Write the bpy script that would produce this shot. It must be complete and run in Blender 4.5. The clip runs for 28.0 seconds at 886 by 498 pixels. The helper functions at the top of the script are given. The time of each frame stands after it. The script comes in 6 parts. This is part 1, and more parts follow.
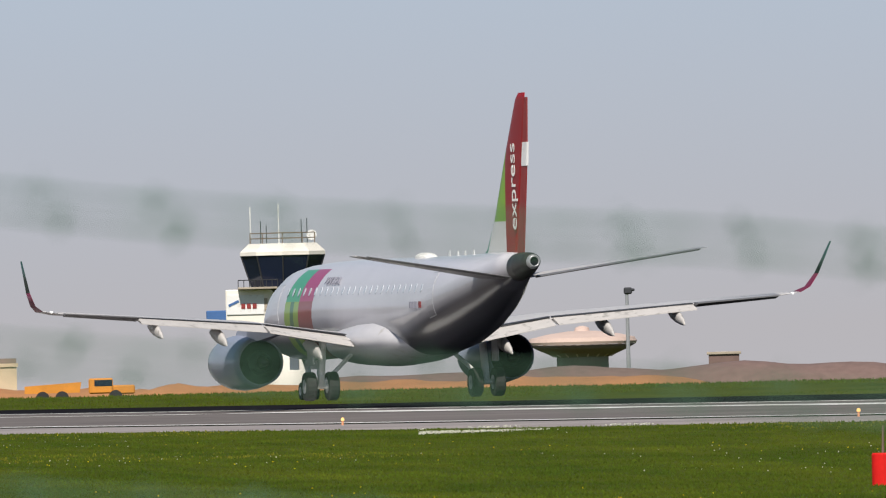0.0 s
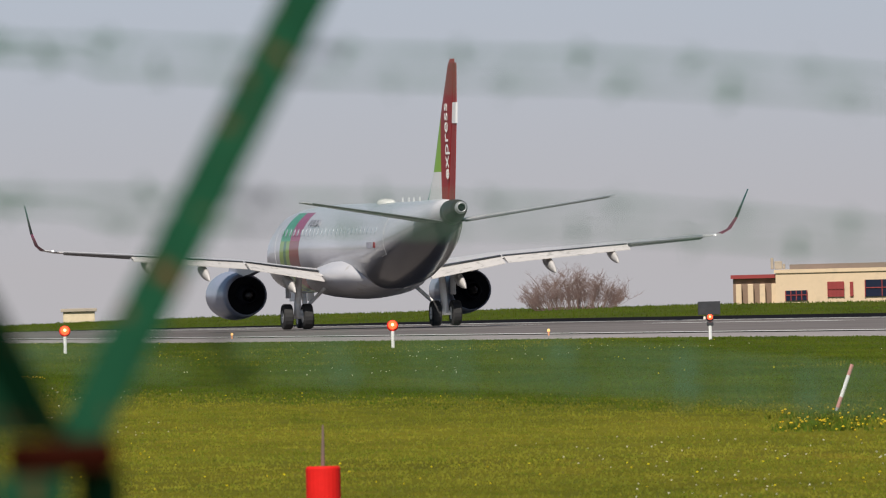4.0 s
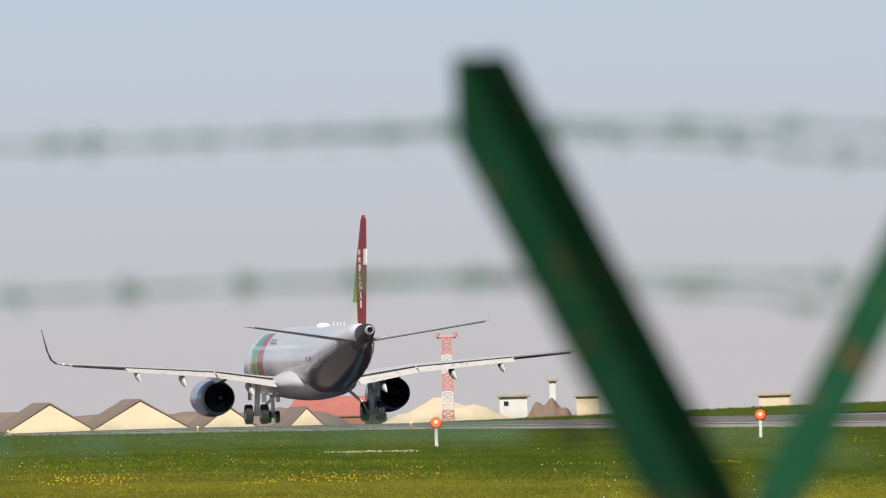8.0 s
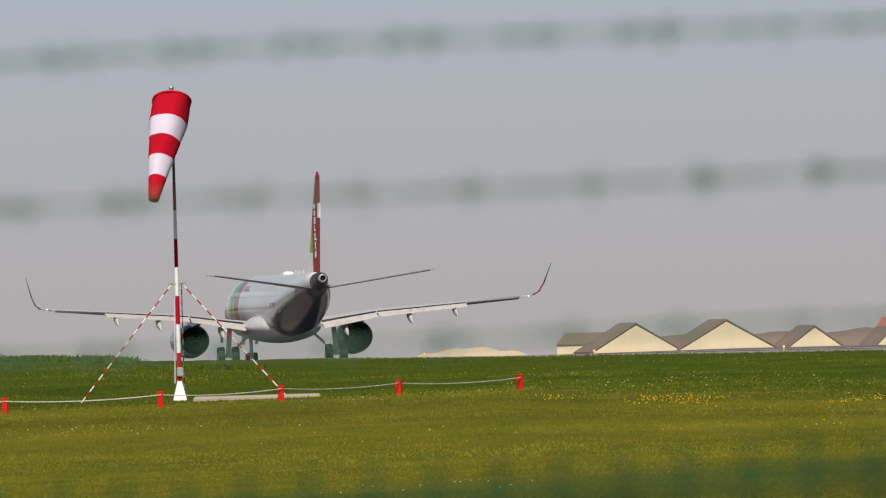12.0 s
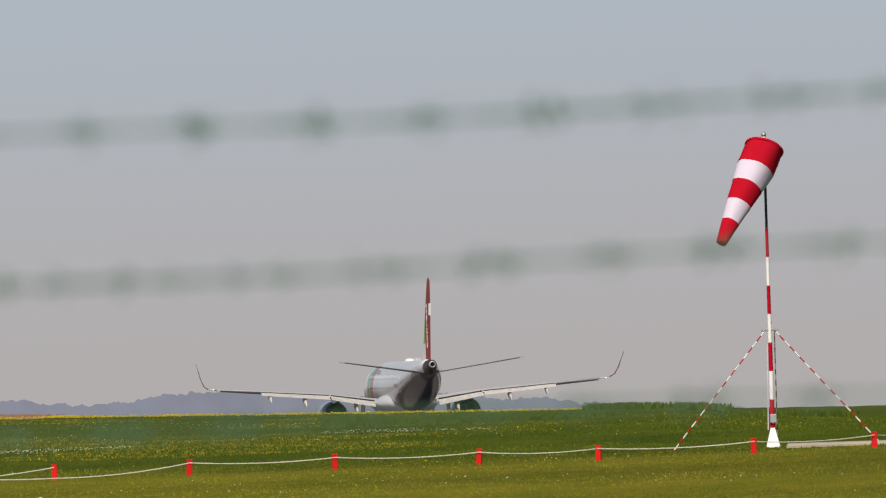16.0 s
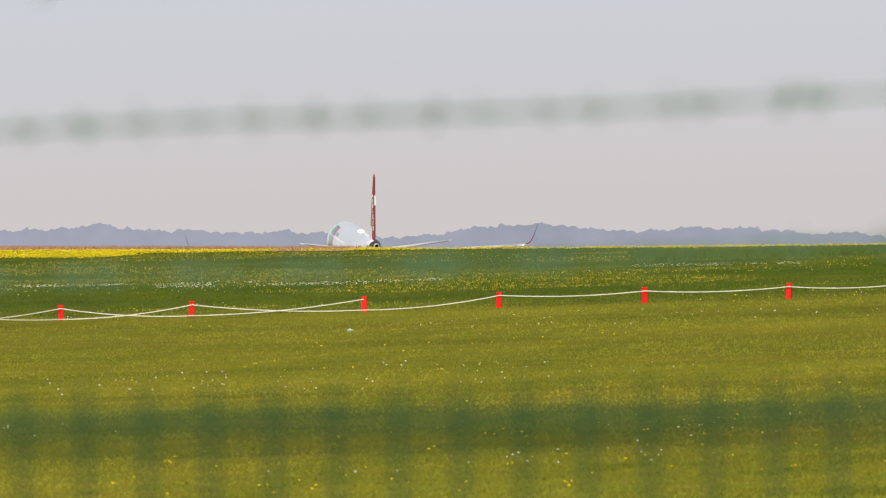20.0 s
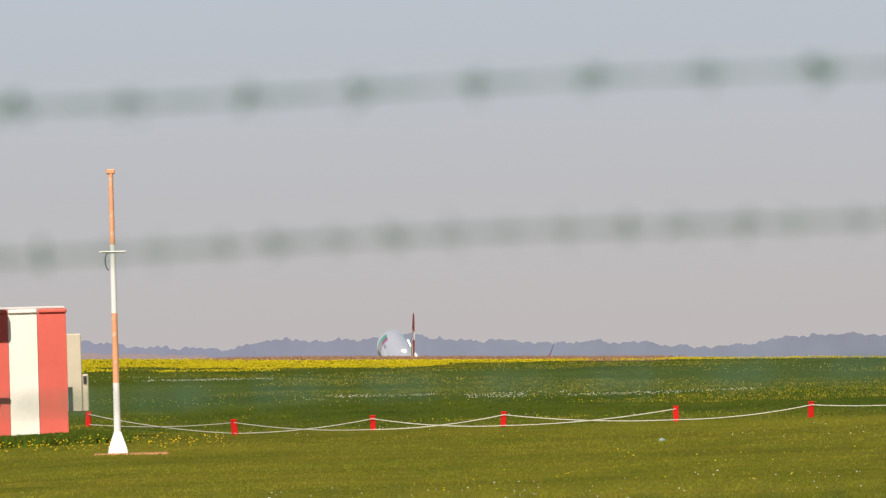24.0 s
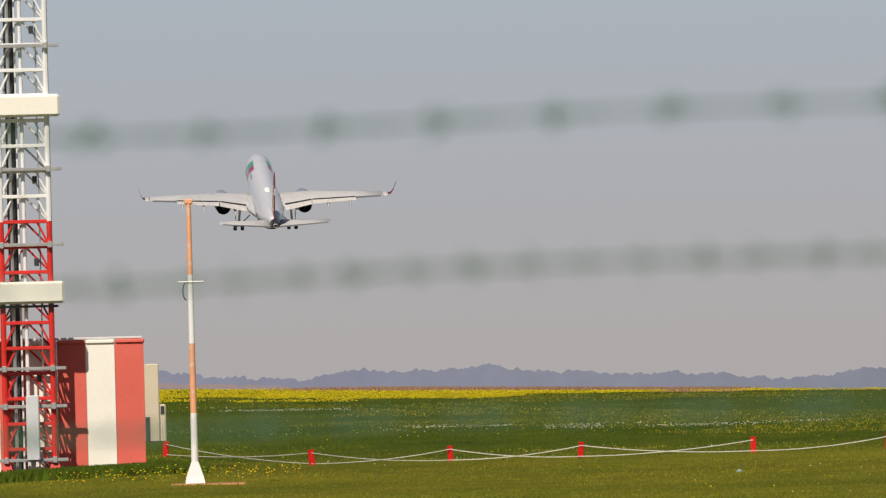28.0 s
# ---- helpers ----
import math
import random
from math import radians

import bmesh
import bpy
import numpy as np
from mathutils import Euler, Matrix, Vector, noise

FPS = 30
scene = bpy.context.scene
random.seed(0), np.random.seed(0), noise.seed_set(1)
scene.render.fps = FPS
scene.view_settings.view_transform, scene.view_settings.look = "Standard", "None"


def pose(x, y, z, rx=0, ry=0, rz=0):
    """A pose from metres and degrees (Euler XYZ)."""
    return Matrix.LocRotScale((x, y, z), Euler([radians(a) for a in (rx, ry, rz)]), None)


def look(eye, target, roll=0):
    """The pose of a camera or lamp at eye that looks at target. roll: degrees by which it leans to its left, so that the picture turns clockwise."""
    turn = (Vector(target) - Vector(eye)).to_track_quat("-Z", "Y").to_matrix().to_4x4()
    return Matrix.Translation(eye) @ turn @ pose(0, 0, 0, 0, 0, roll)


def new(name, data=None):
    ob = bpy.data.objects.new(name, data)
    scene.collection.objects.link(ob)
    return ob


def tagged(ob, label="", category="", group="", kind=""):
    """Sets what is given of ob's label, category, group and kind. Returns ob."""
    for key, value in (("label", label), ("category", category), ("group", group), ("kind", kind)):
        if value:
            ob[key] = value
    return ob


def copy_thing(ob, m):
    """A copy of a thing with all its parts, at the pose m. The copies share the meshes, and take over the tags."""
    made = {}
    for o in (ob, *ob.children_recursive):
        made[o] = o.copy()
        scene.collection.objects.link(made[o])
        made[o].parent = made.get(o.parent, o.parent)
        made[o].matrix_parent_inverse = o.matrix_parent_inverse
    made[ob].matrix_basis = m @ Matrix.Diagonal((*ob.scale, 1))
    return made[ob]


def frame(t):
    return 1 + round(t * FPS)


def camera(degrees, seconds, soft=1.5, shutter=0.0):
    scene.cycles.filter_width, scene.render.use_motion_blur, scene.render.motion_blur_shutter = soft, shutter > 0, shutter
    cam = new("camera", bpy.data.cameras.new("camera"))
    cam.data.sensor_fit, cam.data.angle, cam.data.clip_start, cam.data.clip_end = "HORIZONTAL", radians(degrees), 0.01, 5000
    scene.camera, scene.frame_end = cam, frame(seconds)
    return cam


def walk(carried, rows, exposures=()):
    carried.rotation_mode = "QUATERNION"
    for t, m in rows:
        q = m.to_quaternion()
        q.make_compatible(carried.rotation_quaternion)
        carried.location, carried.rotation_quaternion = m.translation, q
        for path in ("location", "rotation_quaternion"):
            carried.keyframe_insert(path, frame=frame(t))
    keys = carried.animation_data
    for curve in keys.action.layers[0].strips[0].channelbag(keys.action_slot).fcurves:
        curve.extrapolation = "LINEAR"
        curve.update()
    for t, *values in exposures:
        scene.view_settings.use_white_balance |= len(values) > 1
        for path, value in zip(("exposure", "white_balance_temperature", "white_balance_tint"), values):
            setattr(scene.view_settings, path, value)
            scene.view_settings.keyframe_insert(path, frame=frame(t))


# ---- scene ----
# One fixed standpoint on an airfield fence, a long lens that pans after a departing jet.
# Places fit the camera's view: bearing and height in arcs of 1/35000 radian, one picture pixel each, and distance in
# metres.
ARC, MID, LEVEL, EYE = 35000.0, -3200.0, -150.0, 2.2

cam = camera(2.5666, 28.0, soft=1.15)
cam.data.dof.use_dof = True
cam.data.dof.focus_distance = 1000.0
cam.data.dof.aperture_fstop = 29.0

# seconds, turn, tilt, lean in degrees
VIEW = [
    (0.0, -5.2385, 0.2456, -1.50),
    (1.0, -4.4253, 0.2367, -2.00),
    (1.5, -4.0511, 0.2555, -1.46),
    (2.0, -3.7195, 0.2350, -1.60),
    (2.5, -3.3298, 0.1208, -1.64),
    (3.0, -2.5105, 0.0770, -1.56),
    (3.5, -2.4144, 0.0371, -1.51),
    (5.5, -1.7964, 0.0349, -1.13),
    (6.0, -1.5201, 0.0396, -1.85),
    (6.5, -1.2343, 0.0701, -1.61),
    (7.0, -0.8803, 0.1664, -1.73),
    (7.5, -0.5924, 0.2537, -1.61),
    (8.0, -0.3056, 0.3260, -1.56),
    (8.5, -0.1465, 0.4041, -1.61),
    (9.0, 0.1191, 0.4743, -1.60),
    (9.5, 0.5794, 0.5375, -1.59),
    (10.0, 0.9206, 0.5772, -2.20),
    (10.5, 0.9208, 0.4490, -1.39),
    (11.0, 1.0360, 0.0830, -1.73),
    (11.5, 1.2934, 0.0724, -1.60),
    (12.0, 1.3983, 0.1419, -1.63),
    (12.5, 1.5452, 0.1401, -1.82),
    (14.5, 2.3602, 0.3446, -1.84),
    (15.0, 2.8184, 0.1777, -1.72),
    (15.5, 3.0606, 0.2007, -1.87),
    (16.0, 3.1107, 0.3285, -1.79),
    (16.5, 3.1608, 0.3607, -1.67),
    (17.0, 3.2050, 0.3575, -1.46),
    (17.5, 3.1172, 0.2526, -1.25),
    (18.0, 3.1806, 0.1096, -1.45),
    (18.5, 3.3294, -0.0319, -1.42),
    (19.0, 3.5065, -0.1700, -1.39),
    (19.5, 3.7520, -0.1817, -1.39),
    (20.0, 4.0236, -0.1293, -1.44),
    (20.5, 4.2329, -0.0859, -1.48),
    (21.0, 4.3640, 0.0333, -1.54),
    (21.5, 4.4922, 0.0678, -1.57),
    (22.0, 4.6466, 0.0947, -1.61),
    (22.5, 4.7721, 0.1084, -1.58),
    (24.5, 4.9471, 0.2405, -1.51),
    (25.0, 4.9949, 0.2525, -1.49),
    (25.5, 5.0597, 0.2620, -1.52),
    (26.0, 5.1041, 0.2732, -1.46),
    (26.5, 5.1367, 0.2836, -1.57),
    (27.0, 5.1728, 0.2912, -1.41),
    (27.5, 5.1345, 0.2947, -1.34),
    (28.0, 5.1409, 0.3064, -1.44),
]
# exposure in stops and white balance over the clip
EXPOSURES = [(0.0, 0.05, 6500, 10), (2.0, 0.04, 6520, 10), (3.0, -0.06, 6540, 10), (6.0, 0.27, 6570, 10), (7.0, 0.21, 6600, 10), (8.0, 0.24, 6640, 10), (9.0, 0.15, 6670, 10), (10.0, -0.1, 6710, 10), (11.0, -0.38, 6740, 10), (12.0, -0.12, 6780, 10), (15.0, -0.15, 6900, 10), (17.0, -0.06, 6900, 10), (18.0, -0.12, 6910, 10), (19.0, -0.1, 6910, 10), (20.0, 0.38, 6910, 10), (22.0, 0.36, 6920, 10), (25.0, 0.0, 6920, 10), (26.0, -0.03, 6930, 10), (28.0, -0.17, 6930, 10)]
# the standpoint sways by centimetres
SWAY_T, SWAY_X = (0, 7, 8, 9.2, 28), (-0.008, -0.008, 0.0, 0.009, 0.009)
RISE_T, RISE = (0, 8, 9.5, 11, 28), (0.029, 0.029, 0.018, 0.0, 0.0)
walk(cam, [(t, pose(float(np.interp(t, SWAY_T, SWAY_X)), 0, EYE + float(np.interp(t, RISE_T, RISE)), 90 + tilt, 0, turn) @ pose(0, 0, 0, 0, 0, lean)) for t, turn, tilt, lean in VIEW], EXPOSURES)

# ---- light ----
SUN_UP, SUN_SIDE = radians(46), radians(13)      # the sun stands behind the camera, to its left
world = bpy.data.worlds.new("sky")
scene.world = world
world.use_nodes = True
wn = world.node_tree.nodes
sky = wn.new("ShaderNodeTexSky")
sky.sky_type, sky.sun_disc = "NISHITA", False
sky.sun_elevation, sky.sun_rotation = SUN_UP, radians(180) + SUN_SIDE
HAZE_LOW, HAZE_HIGH = (7.7, 7.5, 7.9, 1), (7.3, 8.55, 10.2, 1)
sky.air_density, sky.dust_density, sky.ozone_density = 1.0, 0.7, 2.0
# haze thickens towards the horizon: bluish above, greyer low down
wl = world.node_tree.links
wco = wn.new("ShaderNodeTexCoord")
wsep = wn.new("ShaderNodeSeparateXYZ")
wl.new(wco.outputs["Generated"], wsep.inputs[0])
wr = wn.new("ShaderNodeValToRGB")
wl.new(wsep.outputs[2], wr.inputs[0])
el = wr.color_ramp.elements
el[0].position, el[0].color = 0.0, HAZE_LOW
el[1].position, el[1].color = 0.02, HAZE_HIGH
haze = wn.new("ShaderNodeMapRange")
haze.inputs["From Min"].default_value, haze.inputs["From Max"].default_value = 0.025, 0.1
haze.inputs["To Min"].default_value, haze.inputs["To Max"].default_value = 1.0, 0.0
haze.interpolation_type = "SMOOTHSTEP"
wl.new(wsep.outputs[2], haze.inputs["Value"])
wmix = wn.new("ShaderNodeMix")
wmix.data_type = "RGBA"
wl.new(haze.outputs[0], wmix.inputs["Factor"])
wl.new(sky.outputs[0], wmix.inputs["A"])
wl.new(wr.outputs[0], wmix.inputs["B"])
wl.new(wmix.outputs["Result"], wn["Background"].inputs[0])
wn["Background"].inputs[1].default_value = 0.06
sun = new("sun", bpy.data.lights.new("sun", "SUN"))
sun.data.energy, sun.data.angle, sun.data.color = 5.0, radians(0.53), (1.0, 0.93, 0.82)
sun.matrix_world = look((-60 * math.sin(SUN_SIDE), -60 * math.cos(SUN_SIDE), 60 * math.tan(SUN_UP)), (0, 0, 0))


# ---- materials ----
def mat(name, color, rough=0.6, metal=0.0, var=0.15, scale=3.0, bump=0.0, island=0.0, emit=0.0, fine=0.0, spec=0.5, dirt=None):
    m = bpy.data.materials.new(name)
    m.use_nodes = True
    nt, ns = m.node_tree, m.node_tree.nodes
    b = ns["Principled BSDF"]
    b.inputs["Roughness"].default_value, b.inputs["Metallic"].default_value = rough, metal
    b.inputs["Specular IOR Level"].default_value = spec
    co = ns.new("ShaderNodeTexCoord")
    n1 = ns.new("ShaderNodeTexNoise")
    n1.inputs["Scale"].default_value, n1.inputs["Detail"].default_value = scale, 6
    nt.links.new(co.outputs["Object"], n1.inputs["Vector"])
    n2 = ns.new("ShaderNodeTexNoise")
    n2.inputs["Scale"].default_value, n2.inputs["Detail"].default_value = scale * 9, 3
    nt.links.new(co.outputs["Object"], n2.inputs["Vector"])
    add = ns.new("ShaderNodeMath")
    add.operation = "MULTIPLY_ADD"
    nt.links.new(n2.outputs["Fac"], add.inputs[0])
    add.inputs[1].default_value = 0.45
    nt.links.new(n1.outputs["Fac"], add.inputs[2])
    val = ns.new("ShaderNodeMapRange")
    val.inputs["From Min"].default_value, val.inputs["From Max"].default_value = 0.4, 1.05
    val.inputs["To Min"].default_value, val.inputs["To Max"].default_value = 1 - var, 1 + var
    nt.links.new(add.outputs[0], val.inputs["Value"])
    hsv = ns.new("ShaderNodeHueSaturation")
    hsv.inputs["Color"].default_value = (*color, 1)
    last = val.outputs[0]
    if island:
        g = ns.new("ShaderNodeNewGeometry")
        r = ns.new("ShaderNodeMapRange")
        r.inputs["To Min"].default_value, r.inputs["To Max"].default_value = 1 - island, 1 + island
        nt.links.new(g.outputs["Random Per Island"], r.inputs["Value"])
        mu = ns.new("ShaderNodeMath")
        mu.operation = "MULTIPLY"
        nt.links.new(last, mu.inputs[0])
        nt.links.new(r.outputs[0], mu.inputs[1])
        last = mu.outputs[0]
        h = ns.new("ShaderNodeMapRange")
        h.inputs["To Min"].default_value, h.inputs["To Max"].default_value = 0.5 - island * 0.06, 0.5 + island * 0.04
        nt.links.new(g.outputs["Random Per Island"], h.inputs["Value"])
        nt.links.new(h.outputs[0], hsv.inputs["Hue"])
    nt.links.new(last, hsv.inputs["Value"])
    out = hsv.outputs[0]
    if dirt:
        n3 = ns.new("ShaderNodeTexNoise")
        n3.inputs["Scale"].default_value, n3.inputs["Detail"].default_value = scale * 2.3, 8
        nt.links.new(co.outputs["Object"], n3.inputs["Vector"])
        ramp = ns.new("ShaderNodeMapRange")
        ramp.inputs["From Min"].default_value, ramp.inputs["From Max"].default_value = 0.58, 0.68
        nt.links.new(n3.outputs["Fac"], ramp.inputs["Value"])
        mx = ns.new("ShaderNodeMix")
        mx.data_type = "RGBA"
        nt.links.new(ramp.outputs[0], mx.inputs["Factor"])
        nt.links.new(out, mx.inputs["A"])
        mx.inputs["B"].default_value = (*dirt, 1)
        out = mx.outputs["Result"]
    nt.links.new(out, b.inputs["Base Color"])
    if bump:
        bp = ns.new("ShaderNodeBump")
        bp.inputs["Strength"].default_value, bp.inputs["Distance"].default_value = 0.6, bump
        nt.links.new(add.outputs[0], bp.inputs["Height"])
        nt.links.new(bp.outputs[0], b.inputs["Normal"])
    if emit:
        nt.links.new(out, b.inputs["Emission Color"])
        b.inputs["Emission Strength"].default_value = emit
    return m


M = {
    "white": mat("white_paint", (0.78, 0.78, 0.79), 0.4, var=0.06, scale=0.8, dirt=(0.66, 0.64, 0.62)),
    "red": mat("red_paint", (0.62, 0.045, 0.035), 0.45, var=0.15, scale=2),
    "redflat": mat("red_marker_paint", (0.64, 0.016, 0.014), 0.7, spec=0.12, var=0.12, scale=5),
    "grey": mat("grey_metal", (0.42, 0.43, 0.45), 0.4, 0.5, var=0.15, scale=4),
    "steel": mat("galvanised_steel", (0.5, 0.5, 0.5), 0.45, 0.7, var=0.2, scale=6),
    "dark": mat("dark_metal", (0.05, 0.052, 0.06), 0.45, 0.3, var=0.25, scale=5),
    "rubber": mat("tyre_rubber", (0.022, 0.022, 0.024), 0.8, var=0.2, scale=6),
    "wing": mat("wing_grey_paint", (0.52, 0.51, 0.52), 0.35, 0.0, var=0.07, scale=0.9, dirt=(0.42, 0.41, 0.41)),
    # Darker than the wing: shade beneath ailerons and elevators is painted in.
    "aileron": mat("shade_dark_aileron_paint", (0.15, 0.15, 0.16), 0.45, var=0.12, scale=1.2),
    "flap": mat("flap_paint", (0.52, 0.5, 0.49), 0.5, 0.0, var=0.1, scale=1.5, dirt=(0.34, 0.33, 0.32)),
    "cone": mat("bare_titanium", (0.04, 0.036, 0.036), 0.45, 0.25, var=0.25, scale=3),
    "chrome": mat("polished_lip", (0.8, 0.78, 0.75), 0.22, 1.0, var=0.08, scale=3),
    "nacelle": mat("nacelle_paint", (0.32, 0.35, 0.45), 0.25, 0.1, var=0.08, scale=1.2),
    "inside": mat("near_black_duct", (0.008, 0.009, 0.013), 0.7, 0.0, spec=0.1, var=0.3, scale=3),
    "lettering": mat("white_lettering", (0.85, 0.84, 0.82), 0.5, var=0.03),
    "letter_dark": mat("grey_lettering", (0.27, 0.27, 0.33), 0.5, var=0.05),
    "glass": mat("dark_glass", (0.012, 0.018, 0.04), 0.12, 0.0, var=0.1, spec=0.35),
    "pane": mat("cabin_pane", (0.6, 0.64, 0.7), 0.12, 0.2, var=0.1, spec=0.8),
    "asphalt": mat("runway_asphalt", (0.15, 0.135, 0.132), 0.9, spec=0.12, var=0.25, scale=0.06, bump=0.01, dirt=(0.11, 0.1, 0.1)),
    "meshgreen": mat("green_mesh_coating", (0.014, 0.05, 0.022), 0.8, var=0.2, scale=10, spec=0.1),
    "shoulder": mat("shoulder_asphalt", (0.28, 0.255, 0.255), 0.9, spec=0.15, var=0.2, scale=0.08, bump=0.01),
    "newasphalt": mat("black_strip_asphalt", (0.014, 0.014, 0.018), 0.95, spec=0.0, var=0.2, scale=0.1),
    "line": mat("runway_marking_paint", (0.75, 0.75, 0.73), 0.7, var=0.15, scale=0.4),
    "sand": mat("pale_sand", (0.62, 0.52, 0.37), 0.95, var=0.16, scale=0.25, bump=0.3),
    "gable": mat("pale_gable_render", (0.74, 0.62, 0.45), 0.9, var=0.1, scale=0.3),
    "soil": mat("bare_soil", (0.38, 0.18, 0.075), 0.95, var=0.2, scale=0.3, bump=0.2),
    "cream": mat("cream_render", (0.62, 0.48, 0.33), 0.85, var=0.08, scale=0.4, dirt=(0.55, 0.43, 0.3)),
    "towerwhite": mat("tower_concrete", (0.82, 0.78, 0.72), 0.8, var=0.06, scale=0.4),
    "brown": mat("brown_concrete", (0.22, 0.15, 0.11), 0.85, var=0.15, scale=0.6),
    "roofbrown": mat("brown_sheet_roof", (0.2, 0.15, 0.125), 0.8, var=0.15, scale=0.3),
    "roofred": mat("red_sheet_roof", (0.38, 0.13, 0.105), 0.75, var=0.15, scale=0.3),
    "blue": mat("blue_panel", (0.05, 0.13, 0.33), 0.5, var=0.1, scale=0.6),
    "paleblue": mat("pale_blue_plastic", (0.4, 0.58, 0.66), 0.4, var=0.1, scale=8),
    "maroon": mat("maroon_frame", (0.25, 0.03, 0.03), 0.6, var=0.1, scale=1),
    "orange": mat("orange_machine_paint", (0.62, 0.24, 0.025), 0.5, var=0.15, scale=1.2),
    "hutred": mat("hut_red_paint", (0.68, 0.12, 0.09), 0.65, var=0.1, scale=1.0),
    "hutwhite": mat("hut_white_paint", (0.86, 0.83, 0.76), 0.65, var=0.06, scale=1.0),
    "cabinetgrey": mat("light_grey_enamel", (0.6, 0.62, 0.65), 0.4, var=0.06, scale=3),
    "beige": mat("beige_cabinet_paint", (0.6, 0.52, 0.4), 0.65, var=0.08, scale=1.5),
    # Pale paints that put distance haze into the mast and far buildings.
    "fadedred": mat("hazed_faded_red_paint", (0.55, 0.26, 0.25), 0.7, var=0.1, scale=1),
    "fadedwhite": mat("hazed_faded_white_paint", (0.62, 0.6, 0.6), 0.7, var=0.06, scale=1),
    "pinkwall": mat("pinkish_render", (0.56, 0.43, 0.38), 0.85, var=0.1, scale=0.2),
    "tipgreen": mat("dark_green_paint", (0.025, 0.075, 0.06), 0.4, var=0.1),
    "tipred": mat("magenta_paint", (0.17, 0.014, 0.045), 0.4, var=0.1),
    "mastred": mat("mast_red_paint", (0.62, 0.025, 0.02), 0.45, var=0.15, scale=3),
    "poleorange": mat("weathered_orange_paint", (0.76, 0.36, 0.2), 0.6, var=0.15, scale=3, dirt=(0.7, 0.5, 0.38)),
    "sockred": mat("red_sock_cloth", (0.42, 0.004, 0.018), 0.9, spec=0.1, var=0.12, scale=2),
    "sockwhite": mat("white_sock_cloth", (0.6, 0.54, 0.68), 0.8, var=0.06, scale=2),
    "green": mat("green_fence_paint", (0.009, 0.053, 0.027), 0.8, var=0.25, scale=14, spec=0.03, dirt=(0.09, 0.045, 0.02)),
    "rust": mat("rusty_weld", (0.022, 0.005, 0.003), 1.0, spec=0.0, var=0.3, scale=20),
    "wire": mat("green_coated_wire", (0.07, 0.145, 0.1), 0.8, spec=0.2, var=0.25, scale=30),
    "rope": mat("pale_rope", (0.6, 0.57, 0.5), 0.9, var=0.1, scale=6),
    "lampred": mat("red_lamp_glass", (1.0, 0.05, 0.015), 0.3, emit=4.0),
    "lampcore": mat("lamp_core", (1.0, 0.4, 0.16), 0.3, emit=5.0),
    "lampyellow": mat("yellow_lamp_glass", (0.9, 0.55, 0.2), 0.3, emit=0.6),
    "strobe": mat("white_lamp_glass", (0.9, 0.9, 0.9), 0.3, emit=0.5),
    # Distance haze is put into the base colour of both hill materials.
    "hills": mat("haze_tinted_wooded_hills", (0.215, 0.24, 0.335), 0.95, var=0.16, scale=0.02, spec=0.0),
    "hillbare": mat("haze_tinted_bare_hill", (0.3, 0.24, 0.27), 0.95, var=0.12, scale=0.012),
    "twig": mat("bare_twigs", (0.17, 0.112, 0.1), 0.9, var=0.2, scale=1),
    "blade": mat("grass_blades", (0.123, 0.122, 0.014), 0.8, var=0.32, scale=0.05, island=0.19, spec=0.04),
    "fairing": mat("fairing_paint", (0.52, 0.52, 0.56), 0.3, var=0.06, scale=0.8, dirt=(0.42, 0.41, 0.41)),
    "fresh": mat("fresh_grass_blades", (0.048, 0.069, 0.0065), 0.8, var=0.3, scale=0.07, island=0.2, spec=0.04),
    "midgreen": mat("lush_short_grass", (0.078, 0.095, 0.008), 0.8, var=0.25, scale=0.1, island=0.2, spec=0.04),
    "straw": mat("yellowed_grass", (0.16, 0.14, 0.018), 0.8, var=0.25, scale=0.2, island=0.25, spec=0.04),
    "weed": mat("weed_leaves", (0.044, 0.066, 0.006), 0.8, var=0.3, scale=0.1, island=0.4, spec=0.05),
    "drywood": mat("dry_weed_stems", (0.2, 0.11, 0.06), 0.9, var=0.25, scale=0.1, island=0.3),
    "lemon": mat("lemon_petals", (0.62, 0.5, 0.02), 0.8, var=0.12, scale=0.4, island=0.2, spec=0.1),
    "yellow": mat("yellow_petals", (0.75, 0.53, 0.02), 0.7, var=0.1, scale=0.4, island=0.15),
    "petal": mat("white_petals", (0.75, 0.74, 0.66), 0.7, var=0.1, scale=0.4),
    "concrete": mat("weathered_concrete", (0.36, 0.31, 0.25), 0.9, var=0.2, scale=0.8),
}


# ---- building helpers ----
def part(name, bm, material, parent=None, label="", smooth=False):
    me = bpy.data.meshes.new(name)
    if isinstance(bm, tuple):
        me.from_pydata(bm[0], [], bm[1])
    else:
        bm.to_mesh(me)
        bm.free()
    for mm in (material if isinstance(material, (list, tuple)) else [material]):
        me.materials.append(M[mm] if isinstance(mm, str) else mm)
    if smooth:
        me.polygons.foreach_set("use_smooth", [True] * len(me.polygons))
    me.update()
    ob = new(name, me)
    if parent:
        ob.parent = parent
    if label:
        tagged(ob, label)
    return ob


def bevel(bm, w, seg=1):
    if w:
        bmesh.ops.bevel(bm, geom=bm.edges[:], offset=w, segments=seg, affect="EDGES", profile=0.5)
    return bm


